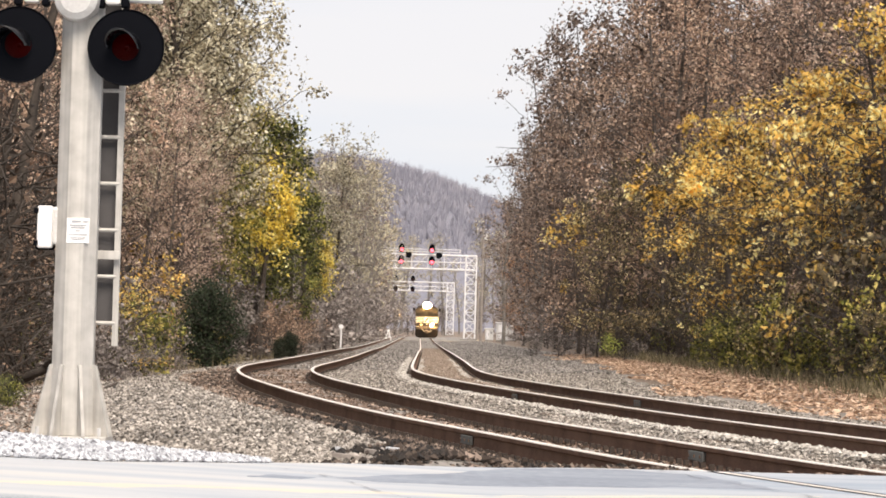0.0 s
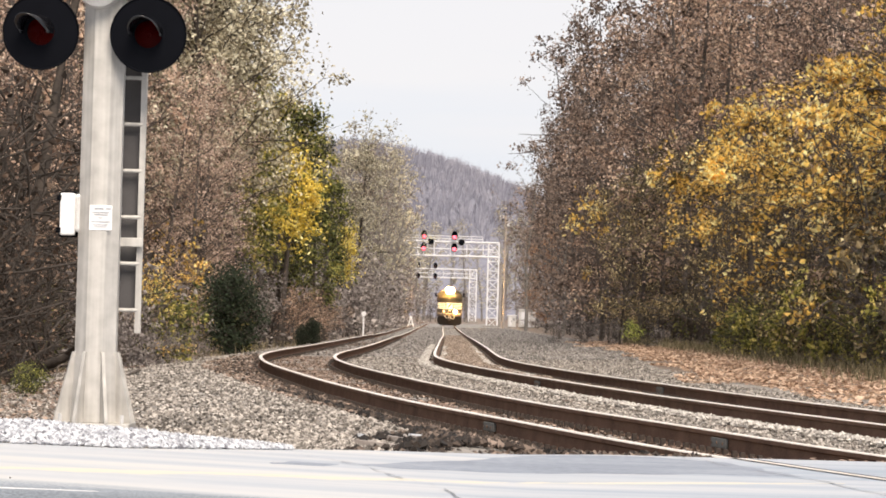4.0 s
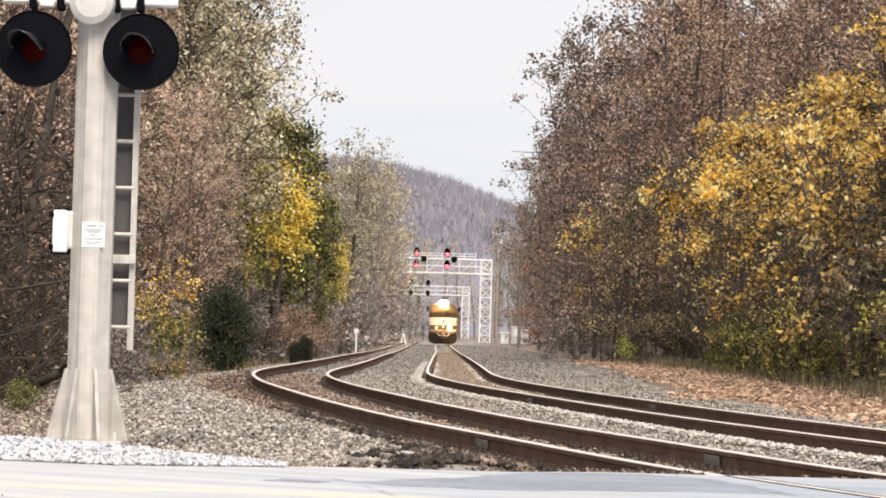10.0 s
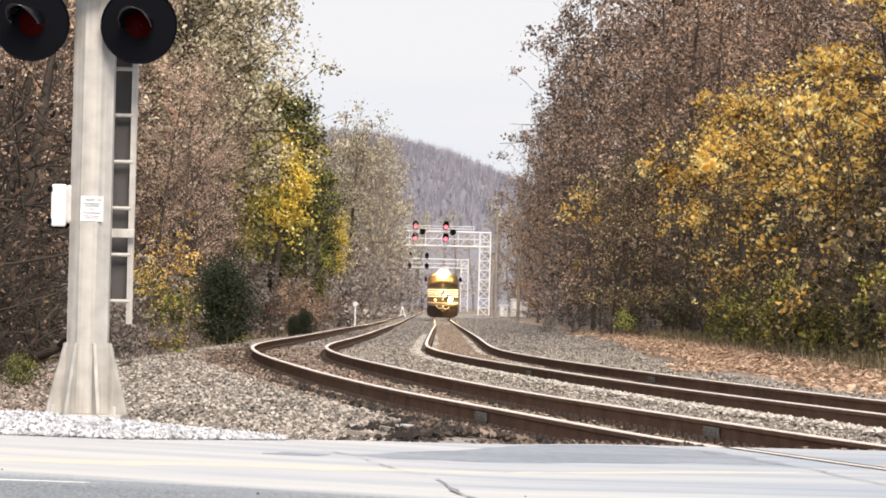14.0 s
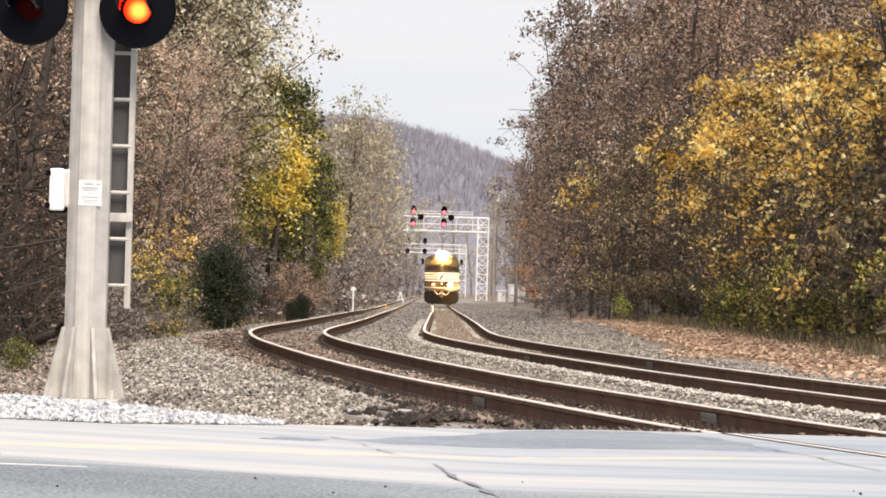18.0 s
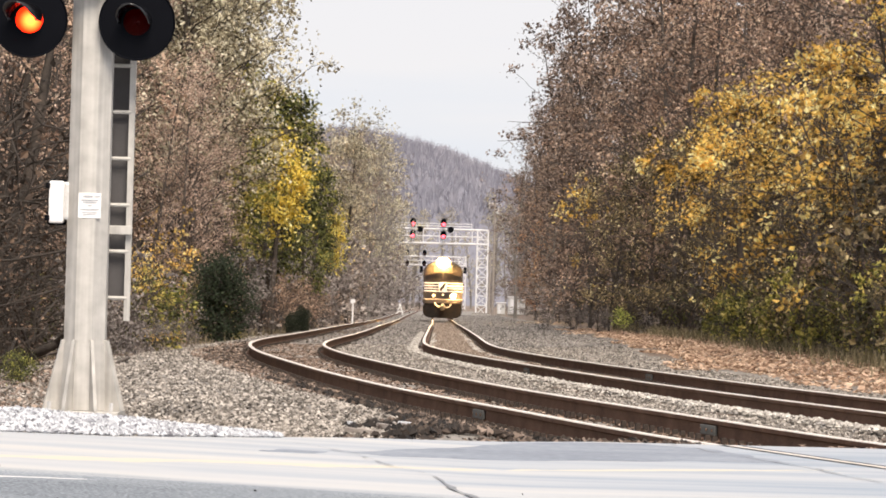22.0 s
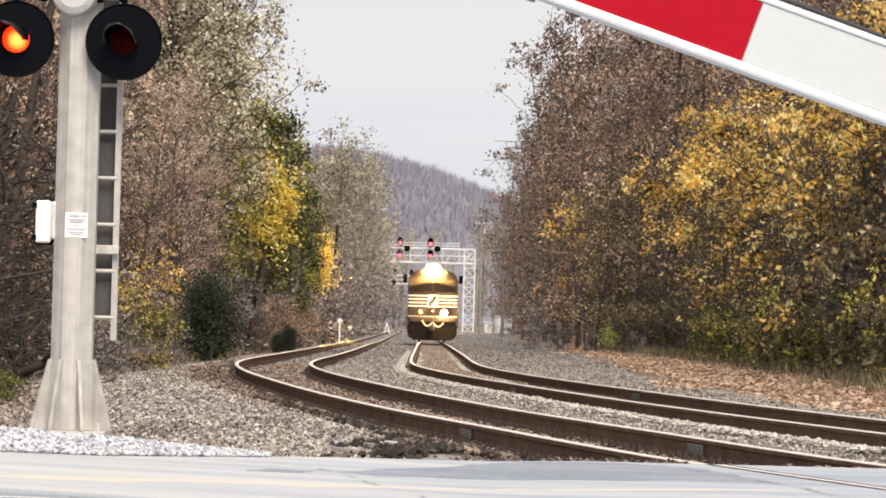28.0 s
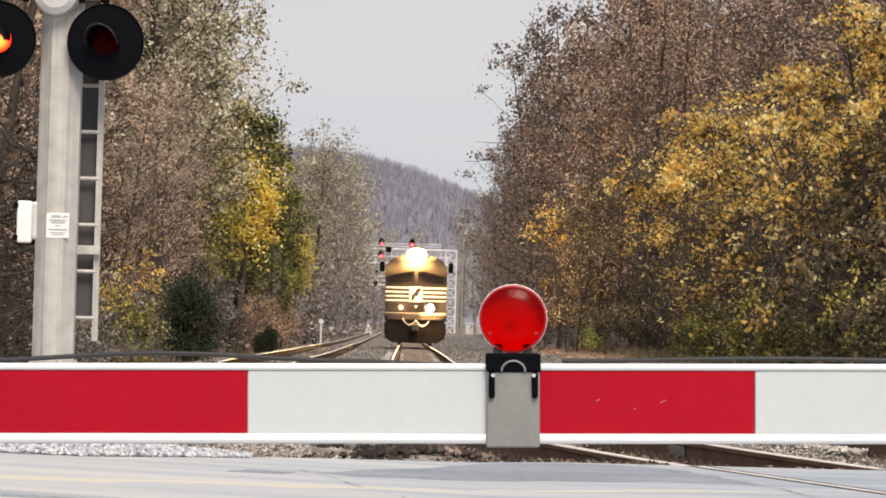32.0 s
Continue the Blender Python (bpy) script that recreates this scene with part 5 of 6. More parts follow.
# ---- woods ----
def tree_shape(seed, height, base, spread, limbs, twigs, leaves, leaf, clump, up=0.5, trunk_r=0.16, bare=0.0, droop=0.0, sides=6, clusters=0, flat=0.5):
    """Trunk and limbs as one mesh, and a crown of single leaves as another."""
    r = np.random.RandomState(seed)
    bv, bf = [], []

    def limb(p0, p1, r0, r1, n):
        d = p1 - p0
        ln = np.linalg.norm(d) + 1e-9
        d = d / ln
        u = np.cross(d, (0.31, 0.52, 0.79))
        u /= np.linalg.norm(u) + 1e-9
        w = np.cross(d, u)
        i = len(bv)
        for c, rr in ((p0, r0), (p1, r1)):
            for k in range(n):
                a = 2 * math.pi * k / n
                bv.append(tuple(c + rr * (math.cos(a) * u + math.sin(a) * w)))
        for k in range(n):
            q = (k + 1) % n
            bf.append((i + k, i + q, i + n + q, i + n + k))

    def path(p, d, length, r0, r1, steps, wander, n):
        pts = [p]
        for k in range(steps):
            d = d + r.normal(0, wander, 3)
            d[2] += 0.04 * up - droop * 0.05
            d = d / np.linalg.norm(d)
            q = p + d * length / steps
            a, b = r0 + (r1 - r0) * k / steps, r0 + (r1 - r0) * (k + 1) / steps
            limb(p, q, a, b, n)
            p = q
            pts.append(p)
        return pts, d

    trunk, _ = path(np.zeros(3), np.array((0, 0, 1.0)), height * 0.93, trunk_r, trunk_r * 0.15, 9, 0.05, sides)
    ends = []
    for k in range(limbs):
        s = base / height + (1 - base / height) * (k + r.rand()) / limbs
        i = min(len(trunk) - 2, int(s * (len(trunk) - 1)))
        f = s * (len(trunk) - 1) - i
        p = trunk[i] * (1 - f) + trunk[i + 1] * f
        a = k * 2.4 + r.uniform(-0.5, 0.5)
        shape = math.sin(math.pi * min(1, 0.18 + 0.75 * s)) ** 0.7
        length = spread * shape * r.uniform(0.7, 1.15)
        d = np.array((math.cos(a), math.sin(a), up * r.uniform(0.5, 1.4)))
        lp, ld = path(p, d / np.linalg.norm(d), length, trunk_r * 0.34 * (1.1 - s), 0.014, 5, 0.16, 4)
        for q in range(twigs):
            j = r.randint(1, len(lp))
            t = lp[j]
            td = ld * 0.6 + r.normal(0, 0.75, 3)
            td[2] += 0.25 * up
            td /= np.linalg.norm(td)
            tp, _ = path(t, td, r.uniform(0.35, 1.0) * max(0.7, 0.33 * length), 0.012, 0.004, 2, 0.3, 3)
            ends += tp[1:]
    bm = mesh_of("limbs", bv, bf, smooth=True)
    ends = np.array(ends)
    keep = ends[r.rand(len(ends)) > bare]
    if clusters:
        keep = keep[r.permutation(len(keep))[:clusters]]
    # each spray of leaves has its own size, tilt and share of the crown
    share = r.uniform(0.25, 1.0, len(keep)) ** 1.5
    size = r.uniform(0.6, 1.3, (len(keep), 1))
    lean = r.normal(0, 0.6, (len(keep), 3)) + (0, 0, 0.9)
    lean[:, :2] += 1.0 * keep[:, :2] / (np.linalg.norm(keep[:, :2], axis=1, keepdims=True) + 0.3)
    lean /= np.linalg.norm(lean, axis=1, keepdims=True)
    pick = r.choice(len(keep), leaves, p=share / share.sum())
    off = r.normal(0, clump, (leaves, 3)) * size[pick]
    off -= (1 - flat) * lean[pick] * (off * lean[pick]).sum(1, keepdims=True)
    c = keep[pick] + off
    c = c[c[:, 2] > 0.1]
    face = r.normal(0, 0.75, c.shape) + lean[pick[:len(c)]]
    u = np.cross(face, r.normal(0, 1, c.shape))
    u /= np.linalg.norm(u, axis=1, keepdims=True) + 1e-9
    w = np.cross(u, face)
    w /= np.linalg.norm(w, axis=1, keepdims=True) + 1e-9
    s = leaf * r.uniform(0.6, 1.3, (len(c), 1))
    n = np.cross(u, w) * s * 0.18
    lv = np.stack((c - u * s * 0.5, c + w * s * 0.38 + n, c + u * s * 0.55, c - w * s * 0.38 + n), 1).reshape(-1, 3)
    i = 4 * np.arange(len(c))[:, None]
    lf = np.concatenate((i + (0, 1, 2), i + (0, 2, 3)), 1).reshape(-1, 3)
    return bm, mesh_of("crown", lv.tolist(), lf.tolist())


def tree_kind(name, label, category, bark, leaf_mat, variants, crown="crown", **kw):
    out = []
    for s in variants:
        limbs_me, crown_me = tree_shape(s, **kw)
        t = thing(name, pose(0, -400 - s, -60), label, category)
        part("trunk", limbs_me, bark, t)
        part(crown, crown_me, leaf_mat, t)
        out.append(t)
    return out


KINDS = {
    "brown": tree_kind("brown_tree", "tall tree with thin brown autumn leaves", "tree", M["bark"], M["leaf_brown"], (1, 2, 3), height=19, base=1.2, spread=4.6, limbs=40, twigs=8, leaves=6400, leaf=0.13, clump=0.4, clusters=170),
    "rust": tree_kind("rust_tree", "tree with rust-brown autumn leaves", "tree", M["bark"], M["leaf_rust"], (4, 5), height=12, base=0.8, spread=3.6, limbs=30, twigs=7, leaves=6200, leaf=0.1, clump=0.36, clusters=100),
    "mixed": tree_kind("mixed_tree", "tree with olive and tan autumn leaves", "tree", M["bark"], M["leaf_mixed"], (20, 21), height=10, base=0.6, spread=3.0, limbs=30, twigs=7, leaves=4400, leaf=0.13, clump=0.32, clusters=80),
    "yellow": tree_kind("yellow_tree", "small tree with bright yellow autumn leaves", "tree", M["bark"], M["leaf_yellow"], (6, 7, 38), height=8.0, base=4.0, spread=2.8, limbs=28, twigs=8, leaves=2500, leaf=0.135, clump=0.27, up=0.3, clusters=34, flat=0.4),
    "gold": tree_kind("golden_tree", "dense tree with golden autumn leaves", "tree", M["bark"], M["leaf_gold"], (32, 33), height=8.4, base=4.4, spread=1.25, limbs=30, twigs=8, leaves=3200, leaf=0.15, clump=0.3, up=0.6, clusters=85, flat=0.6),
    "olive": tree_kind("olive_tree", "tree with yellow-green autumn leaves", "tree", M["bark"], M["leaf_olive"], (8, 9), height=13, base=4.0, spread=2.6, limbs=34, twigs=8, leaves=5200, leaf=0.17, clump=0.36, clusters=110),
    "green": tree_kind("green_tree", "narrow tree with dark green leaves", "tree", M["bark"], M["leaf_green"], (30,), height=11, base=2.5, spread=1.8, limbs=30, twigs=8, leaves=4600, leaf=0.16, clump=0.32, clusters=100),
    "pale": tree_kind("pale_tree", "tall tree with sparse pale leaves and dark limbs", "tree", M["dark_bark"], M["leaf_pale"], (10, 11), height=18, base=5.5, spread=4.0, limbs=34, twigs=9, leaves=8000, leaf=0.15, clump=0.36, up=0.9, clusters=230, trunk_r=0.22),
    "twiggy": tree_kind("twiggy_tree", "tree with dense fine twigs and small tan leaves", "tree", M["bark"], M["leaf_tan"], (36, 37), height=16, base=0.8, spread=3.8, limbs=40, twigs=10, leaves=7000, leaf=0.09, clump=0.3, up=0.7, clusters=260),
    "bare": tree_kind("bare_tree", "almost bare tree with fine twigs, bark paled for haze", "tree", M["bark_pale"], M["leaf_dusk"], (12, 13), height=16, base=2.0, spread=4.2, limbs=30, twigs=8, leaves=1200, leaf=0.15, clump=0.25, up=0.9),
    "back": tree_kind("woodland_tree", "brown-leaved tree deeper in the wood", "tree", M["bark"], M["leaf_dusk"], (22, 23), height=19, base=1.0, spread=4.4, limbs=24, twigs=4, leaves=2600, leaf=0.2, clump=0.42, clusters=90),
    "deep": tree_kind("thicket_tree", "light-blocking tree inside the wood, darkened as shade", "tree", M["dark_bark"], M["leaf_deep"], (31,), height=19, base=0.5, spread=5.2, limbs=20, twigs=2, leaves=800, leaf=0.9, clump=0.8, sides=4),
    "far": tree_kind("far_tree", "bare tree far along the line, paled for haze", "tree", M["bark_pale"], M["leaf_grey"], (24, 25, 26), height=17, base=1.5, spread=4.6, limbs=22, twigs=9, leaves=750, leaf=0.25, clump=0.4, up=1.3, bare=0.2, sides=4, clusters=90, trunk_r=0.22),
    "shrub": tree_kind("shrub", "tangled brown shrub at the edge of the wood", "shrub", M["bark"], M["leaf_brown"], (14, 15), crown="foliage", height=3.0, base=0.1, spread=1.9, limbs=18, twigs=6, leaves=1300, leaf=0.095, clump=0.2, clusters=42, trunk_r=0.05),
    "mixed_shrub": tree_kind("mixed_shrub", "tangled shrub with olive and tan leaves", "shrub", M["bark"], M["leaf_mixed"], (27, 28), crown="foliage", height=3.2, base=0.1, spread=1.8, limbs=18, twigs=6, leaves=1300, leaf=0.14, clump=0.2, clusters=48, trunk_r=0.05),
    "green_shrub": tree_kind("green_shrub", "low green shrub at the edge of the wood", "shrub", M["bark"], M["leaf_green"], (16, 17), crown="foliage", height=2.0, base=0.05, spread=1.4, limbs=18, twigs=6, leaves=1100, leaf=0.13, clump=0.16, trunk_r=0.04),
    "olive_shrub": tree_kind("olive_shrub", "low shrub with olive and yellowing leaves", "shrub", M["bark"], M["leaf_olive"], (43, 44), crown="foliage", height=2.2, base=0.05, spread=1.5, limbs=18, twigs=6, leaves=900, leaf=0.13, clump=0.18, trunk_r=0.04, clusters=34),
    "lime_shrub": tree_kind("lime_shrub", "small shrub with fresh lime-green leaves", "shrub", M["bark"], M["leaf_lime"], (39,), crown="foliage", height=2.4, base=1.2, spread=1.1, limbs=14, twigs=5, leaves=420, leaf=0.16, clump=0.2, trunk_r=0.04, flat=0.4),
    "yellow_shrub": tree_kind("yellow_shrub", "shrub with scattered yellow leaves", "shrub", M["bark"], M["leaf_yellow"], (18, 40), crown="foliage", height=3.8, base=0.4, spread=1.8, limbs=20, twigs=6, leaves=420, leaf=0.12, clump=0.2, trunk_r=0.05, clusters=13),
    "tangle": tree_kind("bare_thicket", "bare thicket of thin stems, darkened as shade", "shrub", M["dark_bark"], M["leaf_shaded"], (34, 35), crown="foliage", height=3.0, base=0.05, spread=2.0, limbs=22, twigs=8, leaves=320, leaf=0.09, clump=0.2, trunk_r=0.05),
    "sapling": tree_kind("sapling", "thin dark upright sapling with few leaves", "tree", M["dark_bark"], M["leaf_mixed"], (41, 42), height=6.0, base=1.6, spread=1.1, limbs=12, twigs=4, leaves=260, leaf=0.13, clump=0.2, trunk_r=0.055),
    "low_shrub": tree_kind("low_shrub", "low shrub with leaves greyed for haze", "shrub", M["bark"], M["leaf_haze"], (29,), crown="foliage", height=3.0, base=0.1, spread=1.9, limbs=12, twigs=3, leaves=600, leaf=0.15, clump=0.24, trunk_r=0.05),
    "cedar": tree_kind("cedar_bush", "dark green cedar bush beside the track", "bush", M["bark"], M["needles"], (19,), crown="foliage", height=2.6, base=0.05, spread=1.15, limbs=44, twigs=14, leaves=9000, leaf=0.09, clump=0.13, trunk_r=0.06, flat=1.0),
}
first_use = set()
rng = np.random.RandomState(11)


def plant(kind, x, y, scale=1.0, variant=None, z=None, group=""):
    pool = KINDS[kind]
    v = rng.randint(len(pool)) if variant is None else variant
    proto = pool[v]
    m = pose(x, y, (z_ground(x, y) if z is None else z) - 0.05, rng.uniform(-3, 3), rng.uniform(-3, 3), rng.uniform(0, 360))
    if proto.name in first_use:
        ob = copy_thing(proto, m)
    else:
        first_use.add(proto.name)
        ob = proto
        ob.matrix_basis = m
    s = scale * rng.uniform(0.92, 1.08)
    ob.scale = (s, s, s * rng.uniform(0.94, 1.06))
    if group:
        ob["group"] = group
    return ob


def choose(weights):
    names = list(weights)
    w = np.array([weights[n] for n in names], float)
    return names[rng.choice(len(names), p=w / w.sum())]


# the wood on the right of the line
for y in np.arange(50, 135, 4.4):
    plant(choose({"brown": 4, "twiggy": 3, "rust": 0.6}), 13.4 + rng.uniform(-0.8, 1.4), y + rng.uniform(-1, 1), rng.uniform(0.9, 1.1), group="wood edge")
for y in np.arange(137, 172, 5.0):
    plant(choose({"brown": 4, "back": 1}), 10.5 + rng.uniform(-0.6, 1.0), y + rng.uniform(-1, 1), rng.uniform(0.9, 1.08), group="wood edge")
for y in np.arange(52, 170, 9.0):
    plant("back", 17.5 + rng.uniform(-1.2, 1.5), y + rng.uniform(-2, 2), rng.uniform(0.95, 1.2), group="wood")
for y in np.arange(172, 470, 10.0):
    plant(choose({"brown": 2, "back": 5, "bare": 1}) if y < 260 else choose({"back": 3, "bare": 1}), 9.5 + rng.uniform(-0.8, 1.0) - (0.4 if y > 225 else 0), y + rng.uniform(-2, 2), rng.uniform(0.88, 1.08), group="wood edge")
for y in np.arange(175, 470, 16.0):
    plant("back", 16 + rng.uniform(-1.5, 1.5), y + rng.uniform(-3, 3), rng.uniform(1.0, 1.2), group="wood")
# added rows with oversized leaves that block light from behind the wood
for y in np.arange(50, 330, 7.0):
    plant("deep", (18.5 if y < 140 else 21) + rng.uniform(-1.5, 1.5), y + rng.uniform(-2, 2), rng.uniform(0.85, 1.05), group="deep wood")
for y, x, k in ((64, 11.4, 1.0), (72, 12.0, 1.05), (83, 11.8, 0.95)):
    plant("twiggy", x, y, k, group="wood")
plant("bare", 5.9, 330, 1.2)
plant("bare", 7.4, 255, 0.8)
for y, x, k in ((138, 9.6, 1.0), (150, 9.2, 1.04), (163, 8.9, 1.06), (176, 8.6, 1.06), (190, 8.5, 1.06), (206, 8.3, 1.05), (224, 8.2, 1.05), (245, 8.2, 1.05), (270, 8.2, 1.05)):
    plant("back", x, y, k, group="wood edge")
for y, x, s in ((71, 9.4, 0.86), (77, 9.4, 0.95), (84, 9.1, 0.9), (91, 9.5, 1.0), (98, 8.9, 0.95), (106, 9.0, 1.0), (114, 8.8, 0.9), (66, 9.7, 0.86)):
    plant("yellow", x, y, s, group="yellow trees")
for y, x, s in ((139, 8.1, 0.85), (149, 7.7, 0.8), (160, 7.6, 0.75), (126, 8.8, 0.8)):
    plant("mixed", x, y, s, group="wood edge")
plant("yellow_shrub", 6.9, 172, 1.85, group="yellow trees")
plant("rust", 7.2, 300, 0.95, group="yellow trees")
for y, x, s in ((72, 9.9, 0.62), (82, 9.7, 0.6), (95, 9.6, 0.62), (110, 9.4, 0.62), (133, 8.6, 0.75)):
    plant("mixed", x, y, s, group="wood edge")
for y in np.arange(58, 130, 7):
    plant("mixed", 10.4 + rng.uniform(-0.5, 0.5), y, rng.uniform(0.45, 0.65), group="wood edge")
for y in np.arange(54, 200, 3.4):
    plant(choose({"shrub": 1, "mixed_shrub": 5, "green_shrub": 3, "yellow_shrub": 0.6, "tangle": 3}) if y < 115 else choose({"low_shrub": 2, "tangle": 3, "green_shrub": 1, "mixed_shrub": 1}), 8.9 + rng.uniform(-0.4, 0.8), y, rng.uniform(0.6, 1.05), group="shrubs along the wood")
for y, x, k in ((70, 8.5, 1.25), (78, 8.6, 1.0), (86, 8.7, 1.3), (95, 8.6, 1.1), (107, 8.3, 1.1)):
    plant("yellow_shrub", x, y, k, group="yellow trees")
for y in np.arange(58, 128, 4.3):
    plant("sapling", 8.5 + rng.uniform(-0.4, 0.8), y, rng.uniform(0.5, 0.85), group="saplings")
plant("sapling", 6.75, 148, 0.95, group="saplings")
plant("lime_shrub", 6.4, 128, 0.45)
for y in np.arange(60, 112, 2.6):
    plant(choose({"green_shrub": 2, "mixed_shrub": 2, "tangle": 1}), 8.2 + rng.uniform(-0.3, 0.2), y, rng.uniform(0.35, 0.65), group="shrubs along the wood")
for y in np.arange(200, 470, 8.0):
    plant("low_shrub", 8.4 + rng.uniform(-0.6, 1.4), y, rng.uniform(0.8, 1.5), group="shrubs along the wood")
# the wood on the left
for y in np.arange(44, 100, 4.8):
    plant("twiggy" if y < 60 else choose({"twiggy": 5, "brown": 1, "rust": 1}), -10.6 + rng.uniform(-1.0, 0.8), y + rng.uniform(-1, 1), rng.uniform(0.8, 1.05), group="wood edge")
for y in np.arange(46, 176, 5.5):
    plant("back", -15.5 + rng.uniform(-1.5, 1.2), y + rng.uniform(-2, 2), rng.uniform(0.95, 1.2), group="wood")
# the same light-blocking rows behind the left wood
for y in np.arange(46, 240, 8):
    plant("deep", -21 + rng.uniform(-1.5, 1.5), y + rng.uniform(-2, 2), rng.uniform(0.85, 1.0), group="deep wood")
for y in np.arange(100, 172, 6.0):
    plant(choose({"brown": 1, "twiggy": 3, "pale": 1}), -12.2 + rng.uniform(-0.8, 0.6), y + rng.uniform(-1, 1), rng.uniform(0.78, 0.98), group="wood edge")
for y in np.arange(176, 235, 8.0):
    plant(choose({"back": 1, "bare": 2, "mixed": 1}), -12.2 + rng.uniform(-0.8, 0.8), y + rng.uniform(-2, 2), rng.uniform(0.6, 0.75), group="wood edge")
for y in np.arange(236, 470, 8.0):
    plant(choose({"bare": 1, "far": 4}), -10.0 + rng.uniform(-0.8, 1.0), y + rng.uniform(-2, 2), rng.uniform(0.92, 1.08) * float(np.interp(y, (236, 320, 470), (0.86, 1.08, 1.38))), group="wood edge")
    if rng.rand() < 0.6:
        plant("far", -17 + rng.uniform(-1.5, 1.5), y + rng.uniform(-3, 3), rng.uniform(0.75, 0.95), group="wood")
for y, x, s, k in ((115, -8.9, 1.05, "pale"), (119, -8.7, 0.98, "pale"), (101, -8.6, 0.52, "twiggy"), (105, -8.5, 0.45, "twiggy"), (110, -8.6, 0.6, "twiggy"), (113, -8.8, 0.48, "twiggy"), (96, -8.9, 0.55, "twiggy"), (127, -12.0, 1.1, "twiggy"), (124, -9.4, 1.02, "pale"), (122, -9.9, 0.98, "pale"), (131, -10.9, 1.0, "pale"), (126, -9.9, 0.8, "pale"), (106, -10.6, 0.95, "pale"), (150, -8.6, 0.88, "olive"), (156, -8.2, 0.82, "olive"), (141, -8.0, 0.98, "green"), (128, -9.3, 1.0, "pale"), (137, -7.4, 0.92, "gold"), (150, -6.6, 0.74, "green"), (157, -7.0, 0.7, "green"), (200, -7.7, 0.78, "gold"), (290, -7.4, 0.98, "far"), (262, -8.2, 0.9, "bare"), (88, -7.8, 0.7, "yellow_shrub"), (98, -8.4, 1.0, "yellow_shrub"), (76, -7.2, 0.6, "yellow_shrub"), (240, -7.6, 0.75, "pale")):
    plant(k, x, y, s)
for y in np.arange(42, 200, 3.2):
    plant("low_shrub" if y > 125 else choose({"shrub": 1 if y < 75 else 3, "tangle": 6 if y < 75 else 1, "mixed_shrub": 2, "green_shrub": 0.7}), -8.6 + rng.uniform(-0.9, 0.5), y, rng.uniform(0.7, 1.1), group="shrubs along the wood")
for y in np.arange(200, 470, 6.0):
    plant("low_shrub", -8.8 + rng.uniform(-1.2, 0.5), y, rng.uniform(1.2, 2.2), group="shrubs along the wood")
for y in np.arange(50, 92, 3.0):
    plant(choose({"shrub": 3, "low_shrub": 2}), x_left(y) - 3.6 + rng.uniform(-0.5, 0.3), y, rng.uniform(0.3, 0.55), group="shrubs along the wood")
for y in np.arange(130, 166, 4.0):
    plant(choose({"shrub": 2, "mixed_shrub": 1, "tangle": 1}), -6.7 + rng.uniform(-0.3, 0.3), y, rng.uniform(0.5, 0.8), group="shrubs along the wood")
for x, y, k in ((-5.1, 40, 0.16), (-5.4, 42, 0.2)):
    plant("green_shrub", x, y, k, group="shrubs along the wood")
plant("cedar", -6.35, 92, 0.76)
plant("cedar", -5.65, 125, 0.33)
plant("cedar", -6.05, 126, 0.28)
for x, y, k in ((4.3, 165, 0.3), (5.2, 152, 0.38), (6.0, 142, 0.42), (6.9, 128, 0.35)):
    plant("tangle", x, y, k)
    plant("low_shrub", x + 0.3, y + 0.5, k * 0.9)
for x, y, k in ((-6.5, 52, 0.7), (-6.9, 48, 0.8), (-7.1, 55, 0.9), (-6.2, 60, 0.5), (-6.6, 64, 0.6), (-6.9, 46, 0.7), (-6.2, 47, 0.5), (-7.5, 50, 1.1), (-7.8, 46, 1.2), (-7.7, 57, 1.2)):
    plant("tangle", x, y, k, group="shrubs along the wood")
for y in np.arange(60, 88, 2.0):
    plant("low_shrub", x_left(y) - 2.9 + rng.uniform(-0.3, 0.3), y, rng.uniform(0.16, 0.28), group="shrubs along the wood")
for x, y, k, kind in ((-6.4, 70, 0.5, "yellow_shrub"), (-6.2, 65, 0.45, "yellow_shrub"), (-6.5, 75, 0.7, "green_shrub"), (-6.1, 61, 0.45, "green_shrub"), (-7.2, 50, 1.4, "tangle"), (-7.6, 54, 1.5, "tangle"), (-7.9, 47, 1.5, "tangle"), (-6.6, 44, 0.8, "tangle"), (-7.3, 60, 1.1, "tangle")):
    plant(kind, x, y, k, group="shrubs along the wood")
# woods across the far end of the line
for k in range(34):
    plant("far", rng.uniform(-50, 40), rng.uniform(800, 960), rng.uniform(1.35, 1.75), z=-1.2, group="far wood")
for k in range(12):
    plant("back", rng.uniform(-34, -10), rng.uniform(600, 760), rng.uniform(0.6, 0.8), z=-1.0, group="far wood")
    plant("low_shrub", rng.uniform(-30, 20), rng.uniform(770, 800), rng.uniform(1.8, 2.6), z=-1.2, group="far wood")
plant("green", -9.0, 138, 1.0)
plant("olive", -9.4, 133, 0.9)
for y in np.arange(60, 104, 3.0):
    plant("olive_shrub", 8.35 + rng.uniform(-0.35, 0.35), y, rng.uniform(0.45, 0.85), group="shrubs along the wood")
for x, y, k in ((-6.9, 74, 0.75), (-7.2, 80, 0.8), (-6.9, 99, 0.6)):
    plant("olive_shrub", x, y, k, group="shrubs along the wood")


# far hill with bare woods on it, distance haze set into their blue-grey colours
def hill(x, y):
    h = (116 * math.exp(-((x + 85) / 235) ** 2) + 25 * math.exp(-((x + 420) / 260) ** 2)) * math.exp(-((y - 2500) / 620) ** 2)
    return h * (1 + 0.04 * noise.noise((x * 0.012, y * 0.01, 1))) - 6


